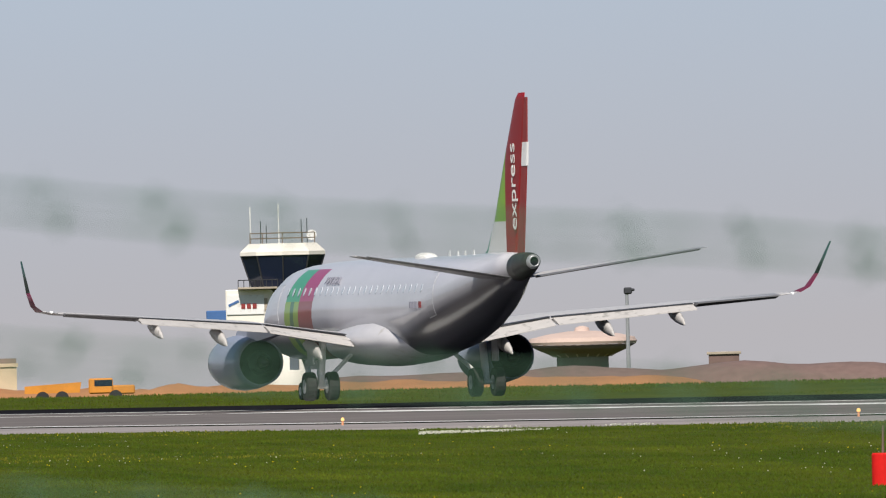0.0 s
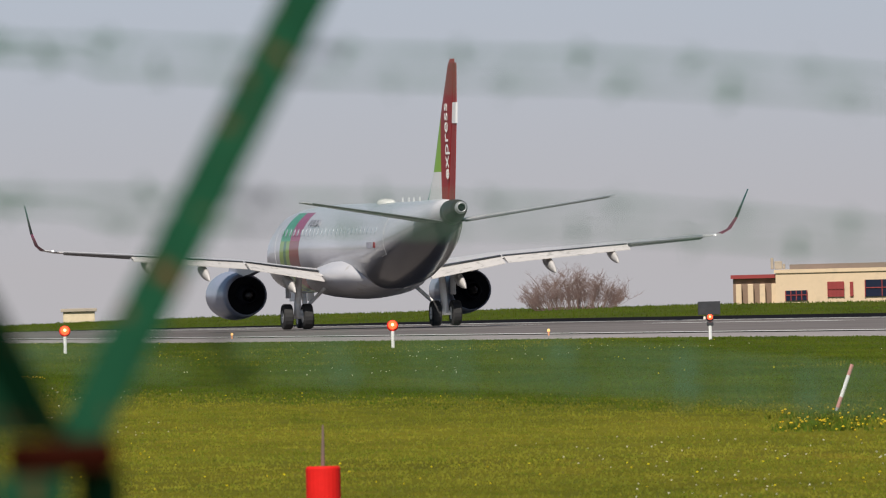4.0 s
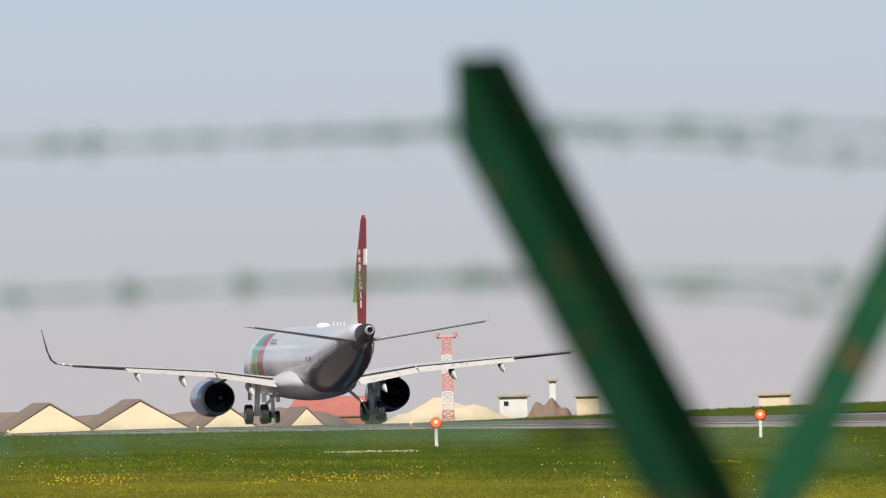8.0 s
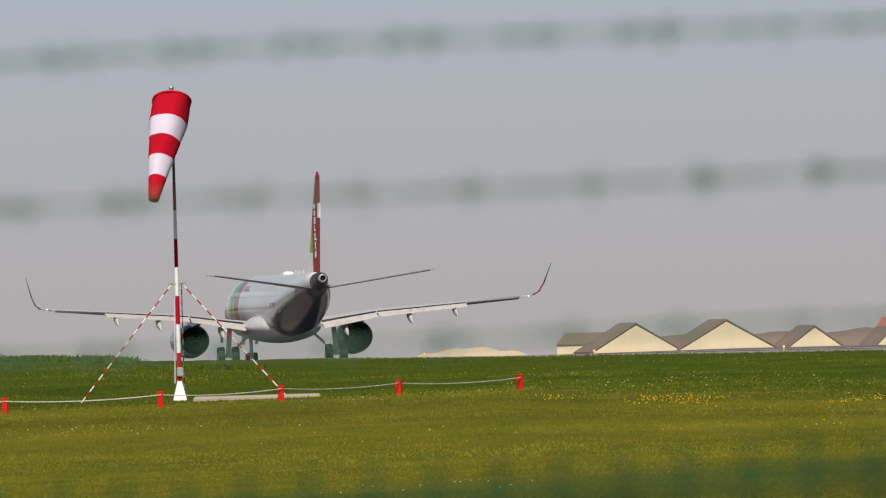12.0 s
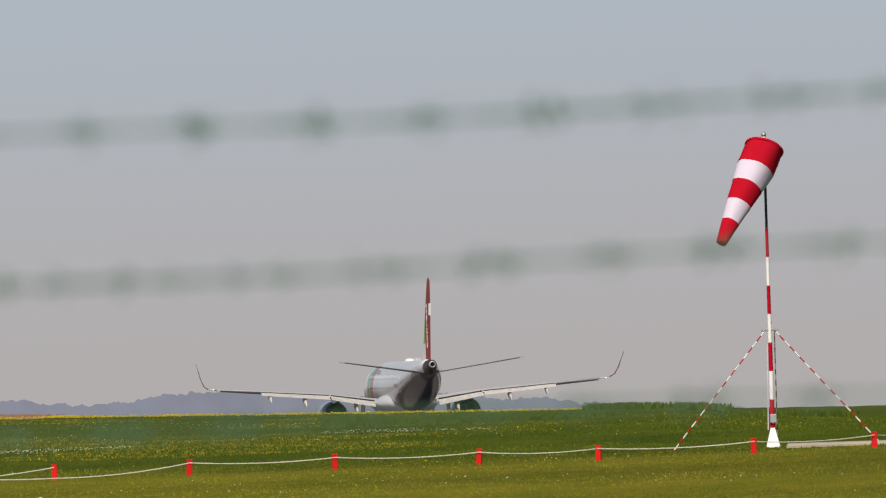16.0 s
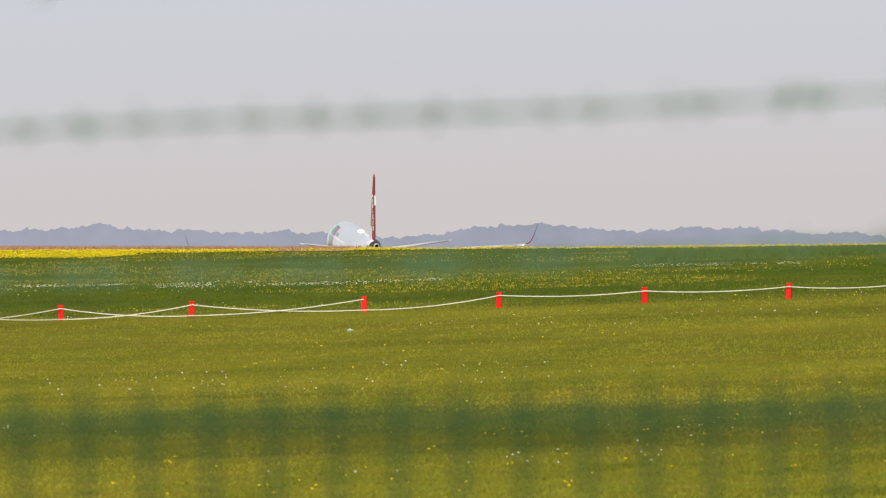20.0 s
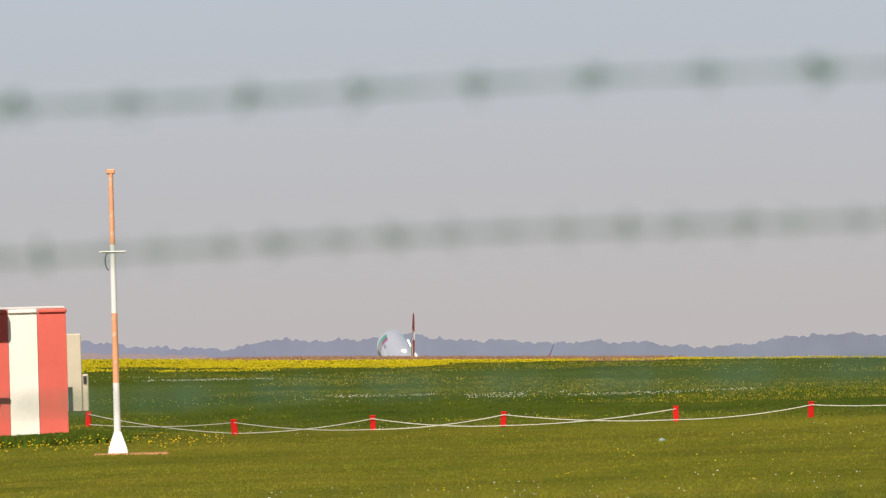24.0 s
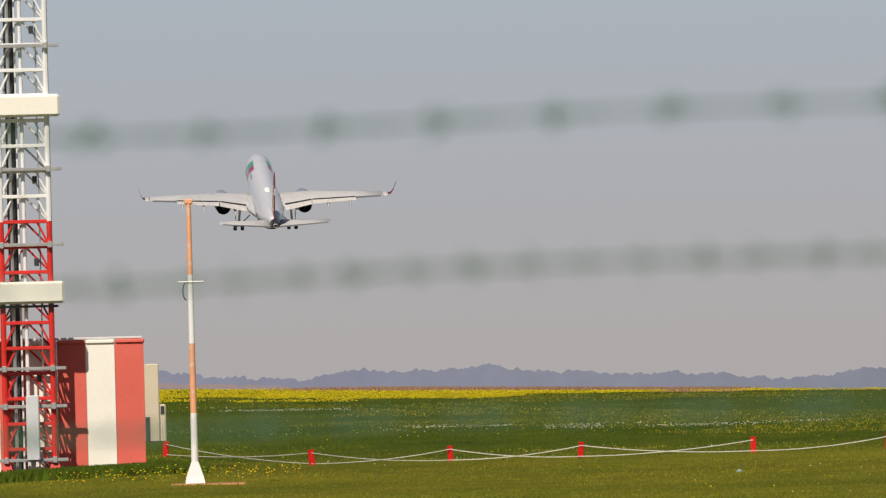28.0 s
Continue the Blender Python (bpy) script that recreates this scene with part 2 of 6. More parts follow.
def box(sx, sy, sz, at=(0, 0, 0), w=0.0, turn=None, bm=None):
    """A box that stands on at (its base's middle)."""
    b = bmesh.new()
    bmesh.ops.create_cube(b, size=1)
    bmesh.ops.transform(b, matrix=Matrix.Diagonal((sx, sy, sz, 1)), verts=b.verts)
    bmesh.ops.translate(b, vec=(0, 0, sz / 2), verts=b.verts)
    bevel(b, w)
    m = Matrix.Translation(at) @ (turn or Matrix())
    bmesh.ops.transform(b, matrix=m, verts=b.verts)
    if bm is None:
        return b
    me = bpy.data.meshes.new("tmp")
    b.to_mesh(me)
    b.free()
    bm.from_mesh(me)
    bpy.data.meshes.remove(me)
    return bm


def tube(p, q, r, r2=None, n=8, bm=None):
    """A round bar from p to q."""
    bm = bm or bmesh.new()
    p, q = Vector(p), Vector(q)
    m = Matrix.Translation((p + q) / 2) @ (q - p).to_track_quat("Z", "Y").to_matrix().to_4x4()
    bmesh.ops.create_cone(bm, cap_ends=True, segments=n, radius1=r, radius2=r if r2 is None else r2, depth=(q - p).length, matrix=m)
    return bm


def loft(rings, caps=True):
    """A skin over rings of equal length; (vertices, faces) for part()."""
    n = len(rings[0])
    v = [tuple(p) for r in rings for p in r]
    f = [(i * n + j, i * n + (j + 1) % n, (i + 1) * n + (j + 1) % n, (i + 1) * n + j) for i in range(len(rings) - 1) for j in range(n)]
    if caps:
        f.append(tuple(range(n))[::-1])
        f.append(tuple((len(rings) - 1) * n + j for j in range(n)))
    return v, f


def circle(y, z, rx, rz, n=24, x=0.0):
    return [(x + rx * math.sin(2 * math.pi * k / n), y, z + rz * math.cos(2 * math.pi * k / n)) for k in range(n)]


def thing(name, label, category, m=None, group="", kind=""):
    ob = new(name)
    if m is not None:
        ob.matrix_world = m
    return tagged(ob, label, category, group, kind)


def words(name, text, size, m, material, parent, stretch=1.0, depth=0.004):
    cu = bpy.data.curves.new(name, "FONT")
    cu.body, cu.size, cu.extrude, cu.align_x, cu.align_y = text, size, depth, "CENTER", "CENTER"
    tmp = bpy.data.objects.new("tmp", cu)
    me = bpy.data.meshes.new_from_object(tmp)
    bpy.data.objects.remove(tmp)
    me.transform(Matrix.Diagonal((stretch, 1, 1, 1)))
    me.transform(m)
    me.materials.append(M[material])
    ob = new(name, me)
    ob.parent = parent
    return ob


def spot(a, d):
    th = (a - MID) / ARC
    return d * math.sin(th), d * math.cos(th)


def height(e, d):
    return EYE + d * math.tan((e - LEVEL) / ARC)


def facing(a):
    return -math.degrees((a - MID) / ARC)


# ---- the lie of the land ----
RUN0, RUN_SLOPE, HALF_WIDTH = 172.0, 0.1815, 30.0     # runway centre line: x = RUN0 - RUN_SLOPE * y
RIDGE_A = (-9000, -6840, -5949, -5200, -4600, -4150, -3850, -3060, -2277, -1720, -936, -152, 776, 3000)
RIDGE_E = (-175, -201, -223, -237, -245, -254, -259, -267, -284, -292, -303, -314, -322, -330)
RUN_D = (0, 520, 700, 900, 1000, 1120, 1240, 1420, 1620, 1790, 2100, 5000)
RUN_Z = (0, -0.2, -0.36, -0.6, -0.8, -1.35, -1.95, -3.15, -4.7, -6.0, -9.0, -25.0)


def ridge(a):
    th = (a - MID) / ARC
    k = math.sin(th) + RUN_SLOPE * math.cos(th)
    off = HALF_WIDTH * math.sqrt(1 + RUN_SLOPE ** 2)
    de = (RUN0 - off) / max(k, 0.05)
    dc = RUN0 / max(k, 0.05)
    df = (RUN0 + off) / max(k, 0.05)
    cap = np.interp(a, (-4700, -3700), (700, 1400))
    return min(de, cap), min(dc, 2600), min(df, 2800)


def land(a, d):
    """Height of the ground at a bearing and distance."""
    de, dc, df = ridge(a)
    e = np.interp(a, RIDGE_A, RIDGE_E)
    far = np.interp(a, (-4600, -3600, -2200, 800), (0.0, -0.2, 0.3, 0.32))
    ds = [0, 15, 60, 200, 420, de, dc, df, df + 90, df + 500, 6000]
    zc = np.interp(dc, RUN_D, RUN_Z)
    zf = np.interp(df, RUN_D, RUN_Z) + float(np.interp(a, (-2600, -1600, 0, 800), (-0.15, 0.0, 0.03, 0.05)))
    zs = [-0.1, 0, -0.35, -0.75, height(np.interp(a, (-7200, -6840, -6580, -6300, -4836, -3924, -2000, 800), (-348, -335, -338, -339, -331, -318, -350, -380)), 420), height(e, de), zc, zf, zf + far, zf - 3, -32]
    return float(np.interp(d, ds, zs))


def ground_at(x, y):
    d = math.hypot(x, y)
    return land(MID + ARC * math.atan2(x, y), d)


def where(a, e):
    """The distance at which the meadow shows at height e on a bearing."""
    for d in np.arange(230, ridge(a)[0], 2.0):
        if LEVEL + ARC * math.atan((land(a, d) - EYE) / d) >= e:
            return float(d)
    return float(ridge(a)[0] - 2)


def mottle(m, amount=0.22):
    """Uneven tone of a meadow: patches a stride wide, longer down the field."""
    nt, ns = m.node_tree, m.node_tree.nodes
    sock_in = ns["Principled BSDF"].inputs["Base Color"]
    base = sock_in.links[0].from_socket
    co = ns.new("ShaderNodeTexCoord")
    last = None
    for sx, sy, w in ((0.35, 0.035, 0.6), (1.5, 0.16, 0.4)):
        mp = ns.new("ShaderNodeMapping")
        mp.inputs["Scale"].default_value = (sx, sy, 0.0)
        nt.links.new(co.outputs["Object"], mp.inputs["Vector"])
        n = ns.new("ShaderNodeTexNoise")
        n.inputs["Scale"].default_value, n.inputs["Detail"].default_value = 1.0, 5
        nt.links.new(mp.outputs[0], n.inputs["Vector"])
        add = ns.new("ShaderNodeMath")
        add.operation = "MULTIPLY_ADD"
        nt.links.new(n.outputs["Fac"], add.inputs[0])
        add.inputs[1].default_value = w
        if last:
            nt.links.new(last, add.inputs[2])
        else:
            add.inputs[2].default_value = 0.0
        last = add.outputs[0]
    rng = ns.new("ShaderNodeMapRange")
    rng.inputs["From Min"].default_value, rng.inputs["From Max"].default_value = 0.32, 0.68
    rng.inputs["To Min"].default_value, rng.inputs["To Max"].default_value = 1 - amount, 1 + amount
    nt.links.new(last, rng.inputs["Value"])
    hue = ns.new("ShaderNodeMapRange")
    hue.inputs["From Min"].default_value, hue.inputs["From Max"].default_value = 0.32, 0.68
    hue.inputs["To Min"].default_value, hue.inputs["To Max"].default_value = 0.525, 0.485
    nt.links.new(last, hue.inputs["Value"])
    hsv = ns.new("ShaderNodeHueSaturation")
    nt.links.new(base, hsv.inputs["Color"])
    nt.links.new(rng.outputs[0], hsv.inputs["Value"])
    nt.links.new(hue.outputs[0], hsv.inputs["Hue"])
    nt.links.new(hsv.outputs[0], sock_in)


for grass_name in ("blade", "fresh", "midgreen", "straw"):
    mottle(M[grass_name])


def swell(x, y):
    """Slight unevenness of the turf."""
    return 0.03 * noise.noise(Vector((x * 0.05, y * 0.022, 3)))


def build_ground():
    # a sheet in rings round the standpoint, fine where the camera looks
    bear = [math.degrees((a - MID) / ARC) for a in range(-8200, 1901, 60)]
    rest = list(np.linspace(bear[-1] + 0.8, 360 + bear[0] - 0.8, 60))
    bear += rest
    dist = [3, 8, 15, 30, 60, 100, 150] + list(range(200, 640, 10)) + list(range(640, 1300, 12)) + list(range(1300, 2000, 30)) + [2100, 2300, 2600, 3000, 3600, 4200, 4900]
    v, f = [(0, 0, -0.1)], []
    for d in dist:
        for b in bear:
            t = radians(b)
            x, y = d * math.sin(t), d * math.cos(t)
            a = max(-8200, min(1900, MID + ARC * (t if t < math.pi else t - 2 * math.pi)))
            z = land(a, d)
            v.append((x, y, z + swell(x, y)))
    n = len(bear)
    f += [(0, 1 + (j + 1) % n, 1 + j) for j in range(n)]
    for i in range(len(dist) - 1):
        for j in range(n):
            f.append((1 + i * n + j, 1 + i * n + (j + 1) % n, 1 + (i + 1) * n + (j + 1) % n, 1 + (i + 1) * n + j))
    m = mat("meadow", (0.116, 0.108, 0.009), 0.9, var=0.4, scale=0.045, bump=0.06, spec=0.03, dirt=(0.14, 0.12, 0.012))
    # olive where it is mown, fresher green beyond the stakes
    nt, ns = m.node_tree, m.node_tree.nodes
    base = ns["Principled BSDF"].inputs["Base Color"].links[0].from_socket
    co = ns.new("ShaderNodeTexCoord")
    far = ns.new("ShaderNodeVectorMath")
    far.operation = "LENGTH"
    nt.links.new(co.outputs["Object"], far.inputs[0])
    patch = ns.new("ShaderNodeTexNoise")
    patch.inputs["Scale"].default_value, patch.inputs["Detail"].default_value = 0.08, 4
    nt.links.new(co.outputs["Object"], patch.inputs["Vector"])
    wob = ns.new("ShaderNodeMath")
    wob.operation = "MULTIPLY_ADD"
    nt.links.new(patch.outputs["Fac"], wob.inputs[0])
    wob.inputs[1].default_value = 70.0
    sep = ns.new("ShaderNodeSeparateXYZ")
    nt.links.new(co.outputs["Object"], sep.inputs[0])
    east = ns.new("ShaderNodeMath")
    east.operation = "MAXIMUM"
    nt.links.new(sep.outputs[0], east.inputs[0])
    east.inputs[1].default_value = -9.0
    lean = ns.new("ShaderNodeMath")
    lean.operation = "MULTIPLY_ADD"
    nt.links.new(east.outputs[0], lean.inputs[0])
    lean.inputs[1].default_value = 3.2
    nt.links.new(far.outputs["Value"], lean.inputs[2])
    nt.links.new(lean.outputs[0], wob.inputs[2])
    edge = ns.new("ShaderNodeMapRange")
    edge.inputs["From Min"].default_value, edge.inputs["From Max"].default_value = 410.0, 455.0
    edge.inputs["To Max"].default_value = 0.85
    nt.links.new(wob.outputs[0], edge.inputs["Value"])
    mix = ns.new("ShaderNodeMix")
    mix.data_type = "RGBA"
    nt.links.new(edge.outputs[0], mix.inputs["Factor"])
    nt.links.new(base, mix.inputs["A"])
    mix.inputs["B"].default_value = (0.047, 0.067, 0.0062, 1)
    nt.links.new(mix.outputs["Result"], ns["Principled BSDF"].inputs["Base Color"])
    mottle(m)
    ob = part("ground", (v, f), m, smooth=True)
    tagged(ob, "wide green airfield meadow, mown short and dotted with flowers", "grass", kind="structure")


def strip(name, x_off0, x_off1, y0, y1, material, lift, step=6.0, label="", category="", kind="", parent=None, dip=0.0):
    """A band along the runway between two offsets from its centre line."""
    cs = 1 / math.sqrt(1 + RUN_SLOPE ** 2)
    v, f = [], []
    n = max(1, int((y1 - y0) / step))
    cols = max(1, int(abs(x_off1 - x_off0) / 6))
    for i in range(n + 1):
        y = y0 + (y1 - y0) * i / n
        for j in range(cols + 1):
            o = x_off0 + (x_off1 - x_off0) * j / cols
            x, yy = RUN0 - RUN_SLOPE * y + o * cs, y + o * RUN_SLOPE * cs
            v.append((x, yy, ground_at(x, yy) + lift - (dip if j == 0 else 0.0)))
    for i in range(n):
        for j in range(cols):
            k = i * (cols + 1) + j
            f.append((k, k + 1, k + cols + 2, k + cols + 1))
    ob = part(name, (v, f), material, parent)
    if label:
        tagged(ob, label, category, kind=kind)
    return ob


def build_runway():
    rw = strip("runway", -22.5, 22.5, 380, 2600, "asphalt", 0.06, label="long dark asphalt runway with worn white markings", category="runway", kind="structure")
    strip("shoulder", -HALF_WIDTH, -22.5, 380, 2600, "shoulder", 0.04, parent=rw)
    strip("shoulder_edge", -HALF_WIDTH - 0.5, -HALF_WIDTH, 380, 2600, "shoulder", 0.04, parent=rw, dip=0.35)
    # Black strip here and in the dark lane, width fitted to the camera's view.
    strip("shoulder", 22.5, HALF_WIDTH, 380, 2600, "newasphalt", 0.05, parent=rw)
    strip("dark_lane", 10.5, 22.5, 380, 2600, "newasphalt", 0.07, parent=rw)
    strip("edge_line", -23.0, -22.0, 380, 2600, "line", 0.075, parent=rw)
    strip("edge_line", 9.0, 10.2, 380, 2600, "line", 0.075, parent=rw)
    strip("touchdown_bar", 0.5, 3.0, 470, 660, "line", 0.075, parent=rw)
    for k in range(9):
        strip("centre_dash", -0.45, 0.45, 560 + 50 * k, 590 + 50 * k, "line", 0.075, parent=rw)


# ---- the airliner ----
def st(s):
    """Station in metres behind the nose, in the aircraft's own space."""
    return 17.7 - s


def skin_material():
    m = mat("fuselage_paint", (0.6, 0.6, 0.66), 0.35, var=0.05, scale=0.6, spec=0.4)
    nt, ns = m.node_tree, m.node_tree.nodes
    b = ns["Principled BSDF"]
    b.inputs["Coat Weight"].default_value, b.inputs["Coat Roughness"].default_value = 0.6, 0.12
    base = b.inputs["Base Color"].links[0].from_socket
    co = ns.new("ShaderNodeTexCoord")
    sx = ns.new("ShaderNodeSeparateXYZ")
    nt.links.new(co.outputs["Object"], sx.inputs[0])

    def math_node(op, p, q):
        n = ns.new("ShaderNodeMath")
        n.operation = op
        for i, s in enumerate((p, q)):
            if isinstance(s, (int, float)):
                n.inputs[i].default_value = s
            else:
                nt.links.new(s, n.inputs[i])
        return n.outputs[0]

    # the bands lean back as they rise
    s = math_node("ADD", math_node("MULTIPLY", sx.outputs[1], -1.0), 17.7)
    s = math_node("SUBTRACT", s, math_node("MULTIPLY", math_node("SUBTRACT", sx.outputs[2], 3.3), 0.35))

    def band(lo, hi):
        return math_node("MULTIPLY", math_node("MULTIPLY", math_node("GREATER_THAN", s, lo), math_node("LESS_THAN", s, hi)), side_only)

    def blend(fac, col, over):
        x = ns.new("ShaderNodeMix")
        x.data_type = "RGBA"
        nt.links.new(fac, x.inputs["Factor"])
        nt.links.new(over, x.inputs["A"])
        x.inputs["B"].default_value = (*col, 1)
        return x.outputs["Result"]

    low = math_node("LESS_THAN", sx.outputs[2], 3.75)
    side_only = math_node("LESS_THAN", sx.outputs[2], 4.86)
    # shade under the fuselage is painted in: dark belly blended into the white, its edge rising towards the tail
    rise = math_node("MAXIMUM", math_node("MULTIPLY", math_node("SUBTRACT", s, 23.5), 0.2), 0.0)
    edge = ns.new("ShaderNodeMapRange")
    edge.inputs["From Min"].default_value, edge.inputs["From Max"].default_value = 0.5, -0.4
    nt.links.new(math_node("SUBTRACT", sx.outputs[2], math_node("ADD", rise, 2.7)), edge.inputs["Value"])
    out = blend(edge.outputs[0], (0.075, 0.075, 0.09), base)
    out = blend(band(6.6, 8.6), (0.05, 0.36, 0.17), out)
    out = blend(math_node("MULTIPLY", band(6.6, 8.6), low), (0.24, 0.4, 0.03), out)
    out = blend(math_node("MULTIPLY", band(7.4, 7.9), low), (0.02, 0.16, 0.05), out)
    out = blend(band(8.6, 10.6), (0.4, 0.03, 0.13), out)
    out = blend(math_node("MULTIPLY", band(8.6, 10.6), low), (0.27, 0.02, 0.02), out)
    nt.links.new(out, b.inputs["Base Color"])
    return m


def fin_material():
    m = mat("fin_paint", (0.27, 0.008, 0.012), 0.45, var=0.08, scale=0.8, spec=0.3)
    nt, ns = m.node_tree, m.node_tree.nodes
    b = ns["Principled BSDF"]
    base = b.inputs["Base Color"].links[0].from_socket
    co = ns.new("ShaderNodeTexCoord")
    sx = ns.new("ShaderNodeSeparateXYZ")
    nt.links.new(co.outputs["Object"], sx.inputs[0])

    def plane_cut(ky, kz, c):
        # 1 where ky*y + kz*z > c
        n = ns.new("ShaderNodeVectorMath")
        n.operation = "DOT_PRODUCT"
        nt.links.new(co.outputs["Object"], n.inputs[0])
        n.inputs[1].default_value = (0, ky, kz)
        g = ns.new("ShaderNodeMath")
        g.operation = "GREATER_THAN"
        nt.links.new(n.outputs["Value"], g.inputs[0])
        g.inputs[1].default_value = c
        return g.outputs[0]

    def blend(fac, col, over):
        x = ns.new("ShaderNodeMix")
        x.data_type = "RGBA"
        nt.links.new(fac, x.inputs["Factor"])
        nt.links.new(over, x.inputs["A"])
        x.inputs["B"].default_value = (*col, 1)
        return x.outputs["Result"]

    def both(p, q):
        n = ns.new("ShaderNodeMath")
        n.operation = "MULTIPLY"
        nt.links.new(p, n.inputs[0])
        nt.links.new(q, n.inputs[1])
        return n.outputs[0]

    # green along the leading edge, dark green in front of it, white foot
    out = blend(plane_cut(1.0, 0.0, st(32.85)), (0.22, 0.42, 0.03), base)
    out = blend(plane_cut(1.0, 0.5, st(30.4) + 0.5 * 5.5), (0.02, 0.22, 0.14), out)
    out = blend(both(plane_cut(0, -1.0, -6.25), both(plane_cut(1.0, 0.0, st(32.85)), plane_cut(-1.0, -0.5, -st(30.4) - 0.5 * 5.5))), (0.72, 0.72, 0.72), out)
    nt.links.new(out, b.inputs["Base Color"])
    return m


def aerofoil(le, te, z_le, z_te, thick, x, n=7):
    """A closed wing section at lateral place x, from leading to trailing edge, in the aircraft's space."""
    up, dn = [], []
    for i in range(n + 1):
        c = i / n
        y = st(le + (te - le) * c)
        z = z_le + (z_te - z_le) * c
        h = thick * (1.45 * math.sqrt(c) * (1 - c) + 0.02)
        up.append((x, y, z + h * 0.62))
        dn.append((x, y, z - h * 0.38))
    return up + dn[::-1]


def wheel(name, r, w, at, parent):
    x, y, z = at
    prof = [(0.0, r * 0.93), (w * 0.12, r), (w * 0.88, r), (w, r * 0.93), (w, r * 0.55)]
    rings = [[(x - w / 2 + px, y + pr * math.sin(2 * math.pi * k / 20), z + pr * math.cos(2 * math.pi * k / 20)) for k in range(20)] for px, pr in [(0.0, r * 0.55)] + prof]
    t = part(name, loft(rings), "rubber", parent, smooth=False)
    hub = bmesh.new()
    tube((x - w * 0.52, y, z), (x + w * 0.52, y, z), r * 0.5, n=16, bm=hub)
    tube((x - w * 0.6, y, z), (x + w * 0.6, y, z), r * 0.16, n=10, bm=hub)
    part("hub", hub, "grey", t)
    return t


GEAR, WINGS = [], []


def build_airliner():
    jet = thing("airliner", "white twin-engine jet with red fin and green and magenta bands", "airplane")
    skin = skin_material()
    # station, middle height, half width, half height
    sec = [(0.0, 2.75, 0.05, 0.05), (0.35, 2.78, 0.42, 0.42), (1.0, 2.85, 0.78, 0.8), (2.0, 2.98, 1.12, 1.17), (3.2, 3.16, 1.35, 1.45), (4.6, 3.3, 1.47, 1.62), (6.0, 3.35, 1.5, 1.67),
           (9, 3.42, 1.5, 1.69), (12, 3.46, 1.5, 1.69), (15, 3.46, 1.5, 1.69), (18, 3.46, 1.5, 1.69), (21, 3.46, 1.5, 1.69), (24.0, 3.47, 1.5, 1.68), (26.0, 3.57, 1.48, 1.59), (28.0, 3.76, 1.38, 1.41),
           (30.0, 4.02, 1.18, 1.17), (31.5, 4.25, 0.96, 0.96), (33.0, 4.5, 0.69, 0.71), (34.3, 4.68, 0.475, 0.485)]
    part("fuselage", loft([circle(st(s), z, w, h, 40) for s, z, w, h in sec]), skin, jet, "white fuselage, green and magenta bands behind the nose, belly shade painted on", smooth=True)
    part("tail_cone", loft([circle(st(s), z, w, w, 28) for s, z, w in ((34.31, 4.68, 0.48), (34.9, 4.74, 0.44), (35.6, 4.82, 0.35), (36.1, 4.86, 0.26), (36.12, 4.86, 0.23))]), "cone", jet, "dark bare metal tail cone", smooth=True)
    part("exhaust_ring", loft([circle(st(36.1), 4.85, 0.25, 0.25, 24), circle(st(36.3), 4.86, 0.19, 0.19, 24), circle(st(36.3), 4.86, 0.15, 0.15, 24), circle(st(36.0), 4.85, 0.14, 0.14, 24)], caps=False), "grey", jet, "bright exhaust ring", smooth=True)
    part("exhaust_duct", loft([circle(st(36.22), 4.85, 0.148, 0.148, 20), circle(st(35.8), 4.85, 0.14, 0.14, 20)]), "inside", jet)
    # belly fairing between the wings
    bf = [(11.6, 2.3, 0.5, 0.35), (12.8, 2.22, 1.5, 0.6), (14.5, 2.2, 1.95, 0.75), (17.0, 2.25, 2.1, 0.85), (19.2, 2.32, 2.0, 0.85), (20.8, 2.35, 1.6, 0.75), (22.0, 2.3, 1.1, 0.5), (22.9, 2.25, 0.4, 0.25)]
    part("belly_fairing", loft([circle(st(s), z, w, h, 28) for s, z, w, h in bf]), "fairing", jet, smooth=True)
    # fin with rudder
    fm = fin_material()
    fin = []
    for z, le, te, th in ((4.75, 28.4, 34.2, 0.5), (5.3, 29.9, 34.3, 0.5), (6.3, 31.0, 34.55, 0.42), (8.5, 32.65, 35.15, 0.3), (10.35, 34.2, 35.5, 0.2), (10.58, 34.65, 35.55, 0.1)):
        fin.append([(p[2], p[1], z) for p in aerofoil(le, te, 0, 0, th, 0)])
    part("fin", loft(fin), fm, jet, "red fin with green leading edge and white foot", smooth=True)
    rud = []
    for z, le, te, th in ((5.0, 34.22, 34.9, 0.16), (6.3, 34.58, 35.2, 0.15), (8.5, 35.17, 35.68, 0.11), (10.42, 35.53, 35.85, 0.07)):
        rud.append([(0.5 * th, st(le), z), (0.02, st(te), z), (-0.02, st(te), z), (-0.5 * th, st(le), z)])
    rd = part("rudder", loft(rud), "maroon", jet, "dark red rudder with a white panel")
    part("white_panel", loft([[(0.075, st(35.1), 8.1), (0.04, st(35.65), 8.1), (-0.04, st(35.65), 8.1), (-0.075, st(35.1), 8.1)], [(0.07, st(35.28), 8.9), (0.035, st(35.79), 8.9), (-0.035, st(35.79), 8.9), (-0.07, st(35.28), 8.9)]]), "white", rd)
    # lettering up both sides of the fin
    for side in (-1, 1):
        up = Matrix(((0, -0.045, side, 0.1 if side > 0 else -0.085), (0.04, -side, 0, st(33.95)), (1.0, 0, 0, 7.42), (0, 0, 0, 1)))
        words("lettering", "express", 0.98, up, "lettering", jet, 0.98, 0.004)
